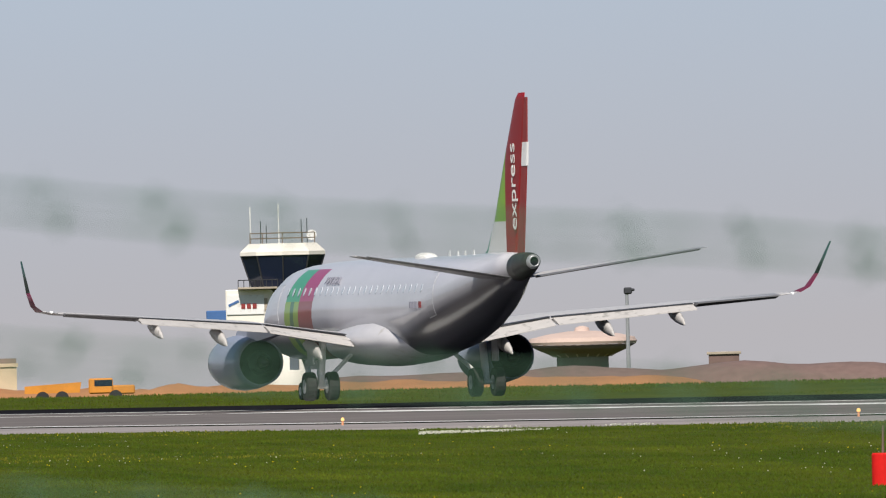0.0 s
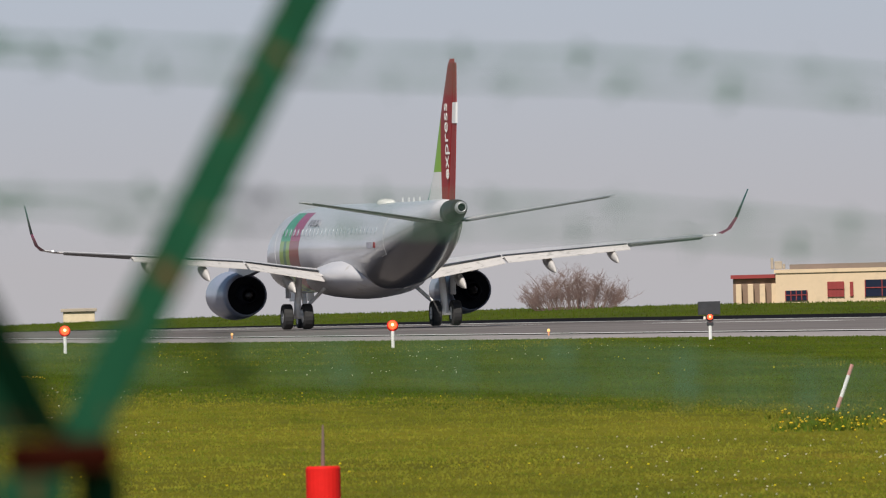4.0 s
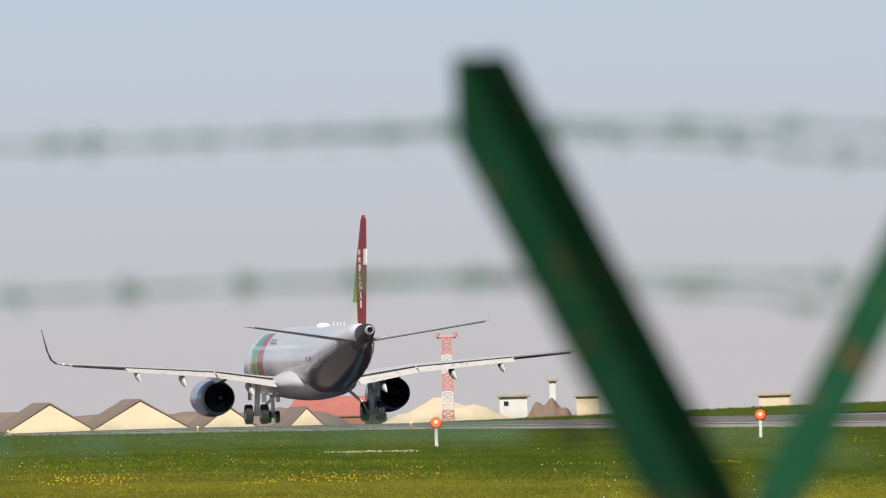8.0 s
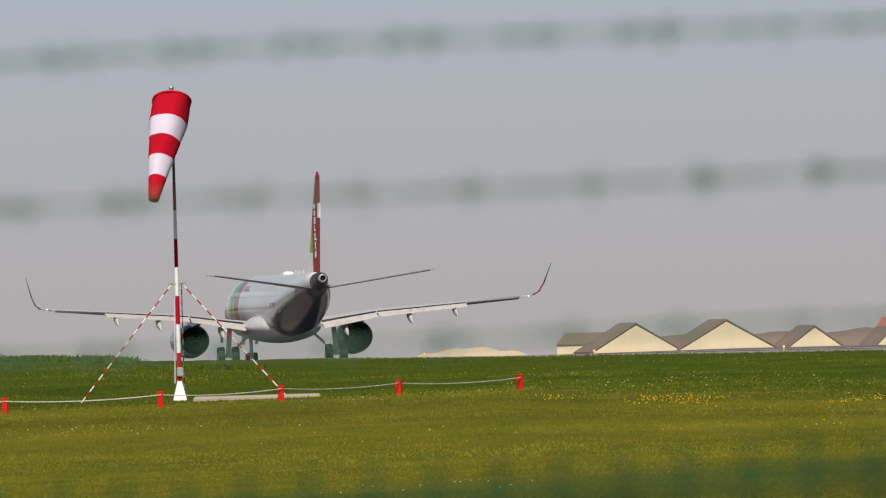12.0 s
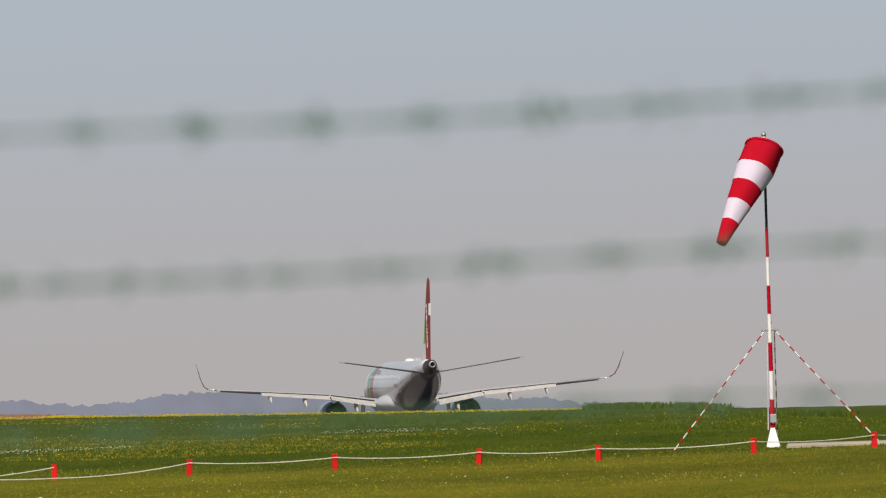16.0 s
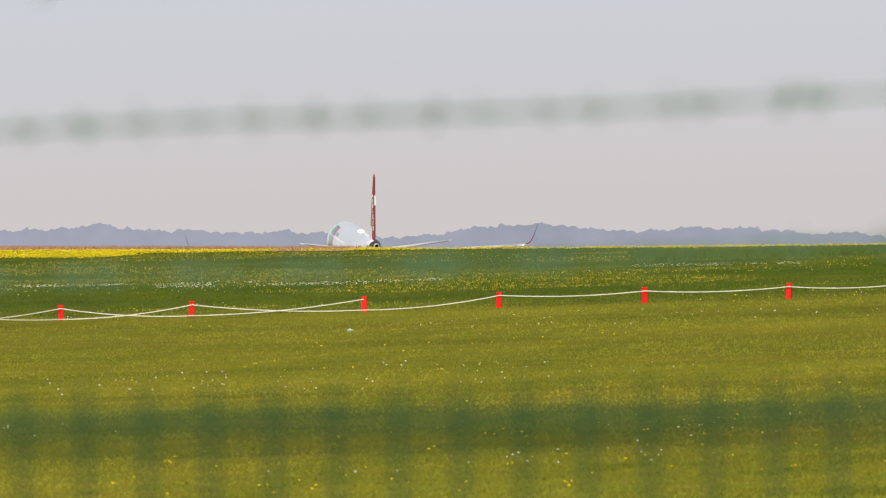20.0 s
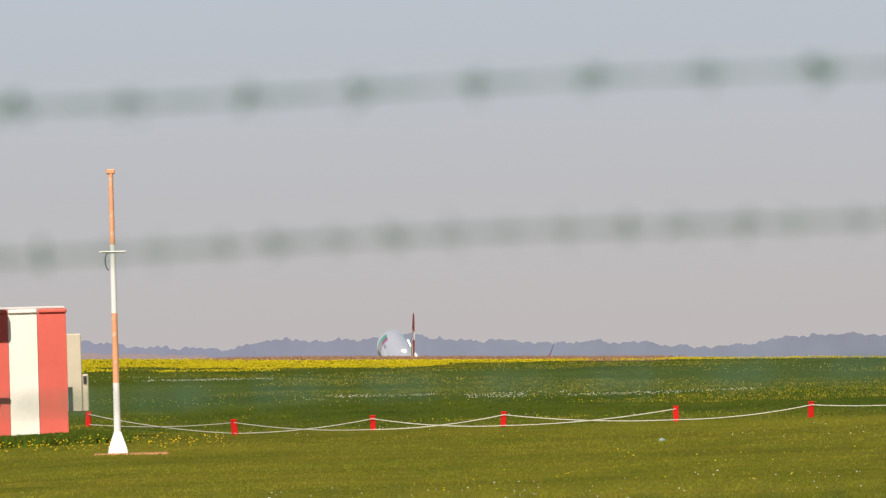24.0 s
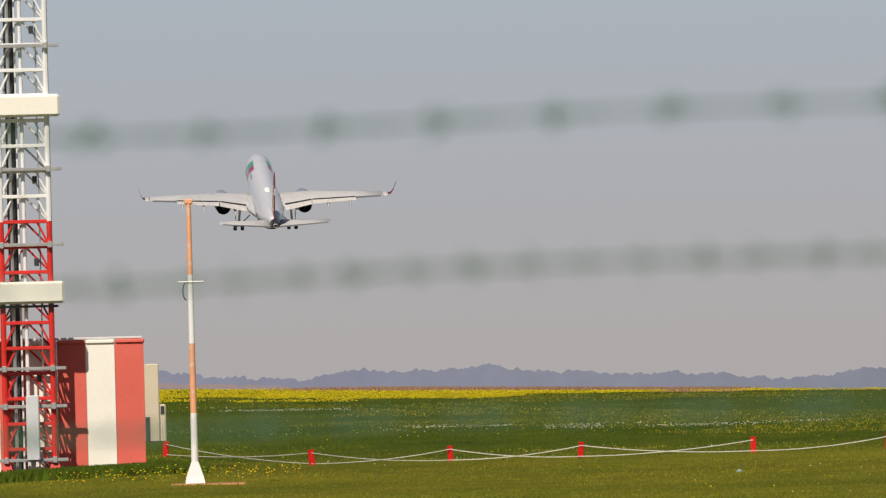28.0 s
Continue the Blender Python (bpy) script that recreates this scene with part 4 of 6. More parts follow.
    for sx in (-1, 1):
        part("base_block", loft([[(sx * w - 0.2, -w - 0.2, -0.1), (sx * w + 0.2, -w - 0.2, -0.1), (sx * w + 0.2, -w + 0.2, -0.1), (sx * w - 0.2, -w + 0.2, -0.1)], [(sx * w - 0.09, -w - 0.09, 0.3), (sx * w + 0.09, -w - 0.09, 0.3), (sx * w + 0.09, -w + 0.09, 0.3), (sx * w - 0.09, -w + 0.09, 0.3)]]), "mastred", tw)


def build_hut():
    hut = thing("equipment_hut", "red and white striped equipment hut beside the mast", "hut", on_ground(-7014, 409.6, sink=-0.07))
    cols = ["hutred", "hutwhite", "hutred", "hutwhite", "hutred", "hutwhite"]
    x1, wd = 1.64, 0.6
    for k, c in enumerate(cols):
        panel = part("wall_panel", box(wd - 0.006, 2.6, 2.935, (x1 - wd * (k + 0.5), 1.3, -0.25), 0.004), c, hut)
        part("eaves_band", box(wd, 2.68, 0.09, (x1 - wd * (k + 0.5) + (0.02 if k == 0 else 0), 1.3, 2.66), 0.025), c, panel)
    part("roof_sheet", box(3.55, 2.6, 0.05, (x1 - 1.8, 1.3, 2.754), 0.01), "fadedwhite", hut)
    part("wall_cabinet", box(0.3, 0.8, 1.62, (x1 + 0.15, 0.36, 0.6), 0.02), "beige", hut, "beige wall cabinet")
    part("wall_cabinet", box(0.13, 0.6, 0.78, (x1 + 0.365, 0.3, 0.6), 0.02), "beige", hut, "beige wall cabinet")
    # The first plate paints in the dark shadow along the cabinet's left side.
    part("dark_plate", box(0.09, 0.02, 0.5, (x1 + 0.05, -0.05, 0.62)), "dark", hut)
    part("dark_plate", box(0.07, 0.02, 0.16, (x1 + 0.36, -0.01, 1.18)), "dark", hut)


def red_light(m, group, backed):
    lt = thing("signal_light", "red signal light on a white post" + (" below a dark baffle" if backed else ", brightly lit"), "signal light", m, group)
    part("post", tube((0, 0, -0.1), (0, 0, 0.5), 0.05, n=10), "white", lt)
    w = 0.72 if backed else 1.0
    part("housing", loft([circle(-0.02, 0.66, 0.13 * w, 0.13 * w, 20), circle(0.02, 0.66, 0.17 * w, 0.17 * w, 20), circle(0.2, 0.66, 0.14 * w, 0.14 * w, 20)]), "dark" if backed else "mastred", lt)
    k = 0.6 if backed else 1.0
    part("lens", loft([circle(-0.06, 0.68, 0.1 * k, 0.1 * k, 16), circle(-0.02, 0.68, 0.13 * k, 0.13 * k, 16)]), "lampred", lt)
    part("lamp", loft([circle(-0.09, 0.69, 0.032 * k, 0.032 * k, 12), circle(-0.06, 0.69, 0.045 * k, 0.045 * k, 12)]), "lampcore", lt)
    if backed:
        part("baffle", box(0.66, 0.05, 0.4, (-0.02, 0.1, 0.74), 0.01), "dark", lt, "dark baffle board")
        part("side_lamp", box(0.07, 0.1, 0.1, (-0.16, 0, 0.6), 0.02), "hutwhite", lt)
        part("clamp", box(0.2, 0.12, 0.12, (0, 0, 0.42), 0.02), "dark", lt)
    return lt


def build_lights():
    g = "red signal lights beside the runway"
    for a, e, b in ((-3034, -299, False), (-2460, -298, False), (-1880, -303, False), (-1318, -302, True)):
        red_light(on_ground(a, where(a, e)), g, b)
    first = None
    for k in range(-4, 9):
        y = 547 + 49 * k
        x = RUN0 - RUN_SLOPE * y - 25.5
        m = pose(x, y, ground_at(x, y))
        if first is None:
            first = thing("edge_light", "small yellow runway edge light on a short stem", "edge light", m, "runway edge lights")
            part("stem", tube((0, 0, 0), (0, 0, 0.17), 0.03, n=8), "poleorange", first)
            part("lens", loft([[(0.05 * math.cos(u), 0.05 * math.sin(u), z) for u in (2 * math.pi * i / 12 for i in range(12))] for z in (0.17, 0.23)]), "lampyellow", first)
            part("cap", tube((0, 0, 0.23), (0, 0, 0.26), 0.048, 0.02, n=10), "lampyellow", first)
        else:
            copy_thing(first, m)


def build_marker_cones():
    g = "red cylinder markers"
    for a, d in ((-2010, 227), (768, 345)):
        c = thing("cylinder_marker", "bright red cylinder marker with a thin aerial, in the grass", "marker", on_ground(a, d), g)
        part("drum", tube((0, 0, -0.05), (0, 0, 0.55), 0.2, n=24), "redflat", c)
        part("rim", tube((0, 0, 0.55), (0, 0, 0.575), 0.2, 0.185, n=24), "redflat", c)
        part("aerial", tube((0, 0, 0.58), (0.01, 0, 1.05), 0.025, 0.012, n=6), "twig", c)
    s = thing("leaning_stake", "red and white stake leaning out of a clump of weeds", "stake", on_ground(-1100, 330) @ pose(0, 0, 0, 0, 20, 0))
    for k in range(4):
        part("band", tube((0, 0, 0.1 + 0.19 * k), (0, 0, 0.1 + 0.19 * (k + 1)), 0.033, n=10), "white" if k in (1, 2) else "fadedred", s)
    part("foot_rod", tube((0, 0, -0.3), (0, 0, 0.1), 0.03, n=8), "steel", s)


# ---- the fence ----
def build_fence():
    d = 17.0
    fence = thing("perimeter_fence", "green steel mesh fence with forked post and barbed wire", "fence")
    # forked post: an angle-iron arm to each side
    bx, by = spot(-2512, d)
    bz = height(-412, d)

    def arm(a1, e1, w, name, roll):
        x1, y1 = spot(a1, d + 0.12)
        q, p = Vector((x1, y1, height(e1, d))), Vector((bx, by, bz))
        up = (q - p).normalized()
        side = up.cross(Vector((0, 1, 0))).normalized()
        back = side.cross(up).normalized()
        if back.y < 0:
            side, back = -side, -back
        L = (q - p).length
        m = Matrix.Translation(p) @ Matrix((side, back, up)).transposed().to_4x4() @ Matrix.Rotation(radians(roll), 4, "Z")
        bm = box(w, 0.004, L, (-w / 2, 0, 0), 0.001)
        box(0.004, w, L, (0.0, w * 0.5, 0), 0.001, bm=bm)
        bmesh.ops.transform(bm, matrix=m, verts=bm.verts)
        for vert in bm.verts:
            if (vert.co - p).dot(up) > L * 0.5:
                vert.co += up * ((q.z - 0.015 - vert.co.z) / up.z)
        return part(name, bm, "green", fence, "green painted angle-iron arm, rust-flecked")
    arm(-2050, 440, 0.04, "arm", 8)
    # the near arm is an angle iron, hollow side to the field's edge, points and depth fitted to the camera's view
    def hollow(z):
        lean = -0.497 * (z - 2.25)
        lip, corner, rim = (0.186 + lean, 16.955), (0.2325 + lean, 17.045), (0.2705 + lean, 16.962)
        return [(x, y, z) for x, y in (lip, corner, rim)] + [(x, y + 0.006, z) for x, y in (rim, corner, lip)]
    bm = bmesh.new()
    rings = [[bm.verts.new(p) for p in hollow(z)] for z in (2.085, 2.492)]
    for k in range(6):
        bm.faces.new((rings[0][k], rings[0][(k + 1) % 6], rings[1][(k + 1) % 6], rings[1][k]))
    bm.faces.new(rings[0][::-1])
    bm.faces.new(rings[1])
    # its corner is sawn off upright
    bmesh.ops.bisect_plane(bm, geom=bm.verts[:] + bm.edges[:] + bm.faces[:], plane_co=(0.1035, 0, 0), plane_no=(-1, 0, 0), clear_outer=True)
    bmesh.ops.holes_fill(bm, edges=bm.edges[:], sides=12)
    bmesh.ops.recalc_face_normals(bm, faces=bm.faces[:])
    part("arm", bm, "green", fence, "green painted angle-iron arm with its corner sawn off")
    z0 = -0.1
    part("post", box(0.062, 0.06, bz - z0 - 0.02, (bx - 0.015, by, z0), 0.003), "green", fence)
    part("post", box(0.04, 0.05, bz - z0 - 0.02, (bx + 0.045, by + 0.03, z0), 0.003), "green", fence)
    part("weld_plate", box(0.095, 0.07, 0.03, (bx + 0.012, by, bz - 0.02), 0.006), "rust", fence, "rusty weld plate")
    for a in (-8900, 3200):
        x, y = spot(a, d)
        part("post", box(0.062, 0.06, height(-560, d) - z0, (x, y, z0), 0.003), "green", fence)
    # barbed strands
    ha = (-8900, -6700, -5900, -5200, -4500, -3700, -2950, -2350, -1900, -1500, -1000, -600, 0, 440, 3200)
    he = (230, 256, 272, 284, 297, 314, 322, 306, 282, 259, 212, 167, 112, 84, -180)

    barb = bmesh.new()
    for u in (0.3, 1.6):
        v = Vector((0.5 * math.cos(u), 0.2, math.sin(u))) * 0.019
        tube(Vector((0.004 * u, 0, 0)) - v, v, 0.0009, n=5, bm=barb)
    tube((-0.012, 0, 0), (0.01, 0, 0), 0.0032, n=6, bm=barb)
    barb_mesh = bpy.data.meshes.new("barb")
    barb.to_mesh(barb_mesh)
    barb.free()
    barb_mesh.materials.append(M["wire"])

    def strand(drop, dd, twin, start, pitch):
        def place(a):
            e = np.interp(a, ha, he) - drop - (twin if a > -2450 else twin * max(0.0, 1 - (-2450 - a) / 900) * 0.6) + 4 * math.sin(a * 0.004 + drop)
            x, y = spot(a, d + dd)
            return Vector((x, y, height(e, d + dd)))
        line = [place(a) for a in range(-8900, 3201, 50)]
        # two twisted wires drawn as one rope-like skin
        rings = [[tuple(p + Vector((0, (1.6 + 0.4 * math.cos(k)) * 0.001 * math.cos(u), (2.6 + 0.8 * math.sin(k * 1.7)) * 0.001 * math.sin(u)))) for u in (2 * math.pi * i / 6 for i in range(6))] for k, p in enumerate(line)]
        ob = part("strand", loft(rings), "wire", fence, "barbed wire strand, green-coated")
        for k in range(-6, 36):
            a = start + pitch * k
            if a > 1000:
                break
            bo = new("barb", barb_mesh)
            bo.parent = ob
            bo.matrix_local = Matrix.Translation(place(a + random.uniform(-8, 8))) @ Matrix.Rotation(random.uniform(-1.5, 1.5), 4, "Y") @ Matrix.Diagonal((random.uniform(0.8, 1.2), 1, random.uniform(0.65, 0.95), 1))
    for i, (start, pitch, start_b, pitch_b) in enumerate(((-6121, 207.4, -6121, 201.4), (-6484, 207.8, -6170, 200.0), (-6300, 205.0, -6240, 203.0))):
        strand(265 * i, 0.15, 0, start, pitch)
        strand(265 * i, 0.2, 48, start_b, pitch_b)
    # welded mesh below
    top_a, top_e = (-8900, -6350, -5050, -2560, -2440, 3200), (-520, -518, -536, -450, -640, -990)
    v, f = [], []

    def rod(p, q, r):
        k = len(v)
        for c in (p, q):
            v.extend([(c[0] - r, c[1], c[2] - r), (c[0] + r, c[1], c[2] - r), (c[0] + r, c[1], c[2] + r), (c[0] - r, c[1], c[2] + r)])
        if abs(p[2] - q[2]) > abs(p[0] - q[0]):
            for i, c in enumerate((p, q)):
                v[k + 4 * i:k + 4 * i + 4] = [(c[0] - r, c[1] - r, c[2]), (c[0] + r, c[1] - r, c[2]), (c[0] + r, c[1] + r, c[2]), (c[0] - r, c[1] + r, c[2])]
        f.extend([(k, k + 1, k + 5, k + 4), (k + 1, k + 2, k + 6, k + 5), (k + 2, k + 3, k + 7, k + 6), (k + 3, k, k + 4, k + 7)])
    for a in np.arange(-8945, 3201, 111.0):
        x, y = spot(a, d)
        zt = height(np.interp(a, top_a, top_e), d)
        rod((x, y, 0.02), (x, y, zt + 0.03), 0.0033)
    prev = None
    for a in list(range(-8900, 3201, 400)):
        x, y = spot(a, d - 0.005)
        zt = height(np.interp(a, top_a, top_e), d)
        if prev:
            for r in range(11):
                rod((prev[0], prev[1], prev[2] - 0.2 * r), (x, y, zt - 0.2 * r), 0.0066 if r == 0 else 0.0026)
                if r == 0:
                    rod((prev[0], prev[1] + 0.012, prev[2] - 0.02), (x, y + 0.012, zt - 0.02), 0.004)
        prev = (x, y, zt)
    ob = part("mesh_panel", (v, f), "meshgreen", fence, "green welded wire mesh")
    tagged(ob, kind="stuff")


# ---- beyond the runway ----
def build_tower():
    d = 1900.0
    k = d / ARC
    base = land(-284, d)
    tw = thing("control_tower", "white airport control tower with dark glazed cab and blue panels", "control tower", on_ground(-284, d))

    def z(e):
        return height(e, d) - base
    col = loft([[(2.35 * math.cos(u), 2.35 * math.sin(u), zz) for u in (2 * math.pi * i / 24 for i in range(24))] for zz in (-0.3, z(-128))])
    part("shaft", col, "towerwhite", tw, smooth=True)
    part("office_block", box(160 * k, 5.4, z(-62) - z(-130), (-23 * k, 0, z(-130)), 0.1), "towerwhite", tw)
    part("slab", box(164 * k, 5.8, 0.35, (-23 * k, 0, z(-132)), 0.05), "concrete", tw)
    part("blue_panel", box(30 * k, 3.0, z(-40) - z(-118), (75 * k, 0.5, z(-118)), 0.08), "blue", tw, "blue cladding panel")
    part("blue_panel", box(36 * k, 3.0, z(-98) - z(-124), (-120 * k, 0.5, z(-124)), 0.08), "blue", tw, "blue cladding panel")
    for q in range(3):
        part("window", box(14 * k, 0.1, 22 * k, ((-70 + 34 * q) * k, -2.75, z(-100))), "glass" if q == 2 else "concrete", tw)
    # sign board drawn as plain shapes
    part("sign_board", box(66 * k, 0.12, 34 * k, (-68 * k, -2.78, z(-106))), "white", tw, "white sign board")
    for q in range(3):
        part("sign_bar", box(7 * k, 0.06, 9 * k, ((-72 + 10 * q) * k, -2.87, z(-96))), "maroon", tw)
    part("sign_swoosh", box(20 * k, 0.06, 4 * k, (-88 * k, -2.87, z(-88)), 0, Matrix.Rotation(radians(-25), 4, "Y")), "blue", tw)
    # cab: eight-sided, wider at the top
    n = 10
    oct0 = [(math.cos(2 * math.pi * (i + 0.5) / n), math.sin(2 * math.pi * (i + 0.5) / n)) for i in range(n)]
    r0, r1 = 59 * k, 77 * k
    cabz0, cabz1 = z(-58), z(-3)
    part("cab_glass", loft([[(r0 * c, r0 * s, cabz0) for c, s in oct0], [(r1 * c, r1 * s, cabz1) for c, s in oct0]]), "glass", tw, "dark sloping cab glazing")
    for c, s in oct0:
        part("mullion", tube((r0 * c * 1.01, r0 * s * 1.01, cabz0), (r1 * c * 1.01, r1 * s * 1.01, cabz1), 0.07, n=6), "dark", tw)
    part("cab_base", loft([[(0.9 * r0 * c, 0.9 * r0 * s, z(-75)) for c, s in oct0], [(1.0 * r0 * c, 1.0 * r0 * s, cabz0) for c, s in oct0]]), "dark", tw)
    part("roof", loft([[(1.03 * r1 * c, 1.03 * r1 * s, cabz1) for c, s in oct0], [(1.03 * r1 * c, 1.03 * r1 * s, cabz1 + 0.35) for c, s in oct0], [(0.82 * r1 * c, 0.82 * r1 * s, z(18)) for c, s in oct0]]), "towerwhite", tw, "white bevelled roof")
    rail = bmesh.new()
    for i in range(n):
        p, q = oct0[i], oct0[(i + 1) % n]
        for h in (0.5, 1.0):
            tube((0.78 * r1 * p[0], 0.78 * r1 * p[1], z(18) + h), (0.78 * r1 * q[0], 0.78 * r1 * q[1], z(18) + h), 0.05, n=5, bm=rail)
        tube((0.78 * r1 * p[0], 0.78 * r1 * p[1], z(18)), (0.78 * r1 * p[0], 0.78 * r1 * p[1], z(18) + 1.0), 0.05, n=5, bm=rail)
    part("roof_rail", rail, "brown", tw)
    for a, top, r in ((-56, 83, 0.07), (-6, 87, 0.07), (-38, 58, 0.05), (34, 60, 0.05), (44, 62, 0.05), (-28, 50, 0.05)):
        part("aerial", tube((a * k, 0, z(18)), (a * k, 0, z(top)), r, n=6), "white" if r > 0.06 else "dark", tw)
    part("dish", tube((52 * k, -0.2, z(32)), (52 * k, 0.2, z(32)), 0.5, n=16), "white", tw)
    part("balcony", box(70 * k, 3.5, 0.2, (-46 * k, -2.5, z(-62)), 0.03), "concrete", tw)
    br = bmesh.new()
    for q in range(8):
        tube(((-80 + 10 * q) * k, -4.2, z(-62)), ((-80 + 10 * q) * k, -4.2, z(-46)), 0.04, n=5, bm=br)
    tube((-80 * k, -4.2, z(-46)), (-10 * k, -4.2, z(-46)), 0.05, n=5, bm=br)
    part("balcony_rail", br, "dark", tw)


def build_low_building():
    d = 1400.0
    k = d / ARC
    a0, a1 = -1200, -760
    base = land(-980, d)
    b = thing("low_building", "long cream flat-roofed building with red-framed windows", "building", on_ground(-980, d))

    def z(e):
        return height(e, d) - base
    part("wall", box((a1 - a0) * k, 12, z(-188), (0, 6, 0)), "cream", b)
    part("parapet", box((a1 - a0) * k + 0.2, 12.2, 0.25, (0, 6, z(-188))), "cream", b)
    part("roof", box((a1 - a0) * k - 1, 10, 0.35, (0.5, 7, z(-188) + 0.25)), "roofbrown", b)
    part("side_wing", box(76 * k, 10, z(-196), (-258 * k, 7, 0)), "brown", b, "brown side wing with buttresses")
    for q in range(4):
        part("buttress", box(10 * k, 0.6, z(-206), ((-286 + 21 * q) * k, 1.8, 0), 0.03), "cream", b)
    part("side_roof", box(84 * k, 10.5, 0.25, (-258 * k, 6.9, z(-196))), "maroon", b)
    for x, w, e0, e1, m in ((-184, 38, -237, -219, "glass"), (-114, 28, -232, -205, "maroon"), (-86, 6, -232, -206, "maroon"), (-2, 120, -233, -203, "glass"), (150, 40, -233, -205, "glass")):
        win = part("window", box(w * k, 0.12, z(e1) - z(e0), (x * k, -0.04, z(e0))), m, b)
        if w > 20:
            fr = bmesh.new()
            for q in range(5):
                box(1.6 * k, 0.08, z(e1) - z(e0), ((x - w / 2 + w * q / 4) * k, -0.12, z(e0)), bm=fr)
            box(w * k, 0.08, 1.6 * k, (x * k, -0.12, (z(e0) + z(e1)) / 2), bm=fr)
            part("window_frame", fr, "maroon", win)
    for x, w, h in ((-215, 14, 14), (-226, 5, 20), (-205, 5, 9), (-100, 12, 7), (-70, 16, 5), (20, 10, 4), (-160, 8, 4)):
        part("roof_unit", box(w * k, 1.2, h * k, (x * k, 3, z(-188) + 0.3), 0.03), "concrete", b)
    r = thing("barrier", "low red and white barrier beyond the runway", "barrier", on_ground(-946, 862))
    part("panel", box(1.1, 0.15, 0.22, (0.1, 0, 0.3), 0.02), "redflat", r)
    part("leg", box(0.12, 0.2, 0.35, (0.6, 0, 0)), "redflat", r)
    part("leg", box(0.12, 0.2, 0.35, (-0.35, 0, 0)), "redflat", r)
    part("weight", box(0.5, 0.2, 0.2, (-0.65, 0, 0.28), 0.02), "dark", r)


def heap(name, a, d, half, e_top, material, label, seed=1, kind="stuff", peak=2.2, flat=False):
    """A bank of loose earth or sand."""
    k = d / ARC
    base = land(a, d)
    top = height(e_top, d) - base
    v, f = [], []
    n, m = 40, 14
    for j in range(m + 1):
        for i in range(n + 1):
            u, w = 2 * i / n - 1, 2 * j / m - 1
            r = max(0.0, 1 - abs(u) ** (8 if flat else peak)) * max(0.0, 1 - abs(w) ** 2)
            h = top * r * ((0.93 if flat else 0.96) + (0.1 if flat else 0.14) * noise.noise(Vector((u * 5 + seed, w * 2, seed)))) + 0.15 * noise.noise(Vector((u * 22, w * 9, seed)))
            v.append((u * half * k, w * 12, h - 0.3))
    for j in range(m):
        for i in range(n):
            q = j * (n + 1) + i
            f.append((q, q + 1, q + n + 2, q + n + 1))
    ob = part(name, (v, f), material, smooth=True)
    ob.matrix_world = on_ground(a, d)
    tagged(ob, label, name.replace("_", " "), kind=kind)


def hangar(a, d, half, e_top, e_eave, roof, length, label, turn=18):
    k = d / ARC
    base = land(a, d)
    h = thing("hangar", label, "hangar", on_ground(a, d, turn), "gabled sheds beyond the runway")
    w, zt, ze = half * k, height(e_top, d) - base, height(e_eave, d) - base
    prof = [(-w, 0), (w, 0), (w, ze), (0.45 * w, ze + 0.55 * (zt - ze)), (0, zt), (-0.45 * w, ze + 0.55 * (zt - ze)), (-w, ze)]
    part("shell", loft([[(x, 0, z) for x, z in prof], [(x, length, z) for x, z in prof]]), "gable" if roof != "roofred" else "roofred", h)
    for s in (-1, 1):
        pts = [(w * s * 1.04, ze), (0.45 * w * s, ze + 0.55 * (zt - ze) + 0.1), (0, zt + 0.12)]
        rings = [[(x, 0.08, z) for x, z in pts] + [(x, 0.08, z + 0.15) for x, z in pts[::-1]], [(x, length, z) for x, z in pts] + [(x, length, z + 0.15) for x, z in pts[::-1]]]
        part("roof_slope", loft(rings), roof, h)


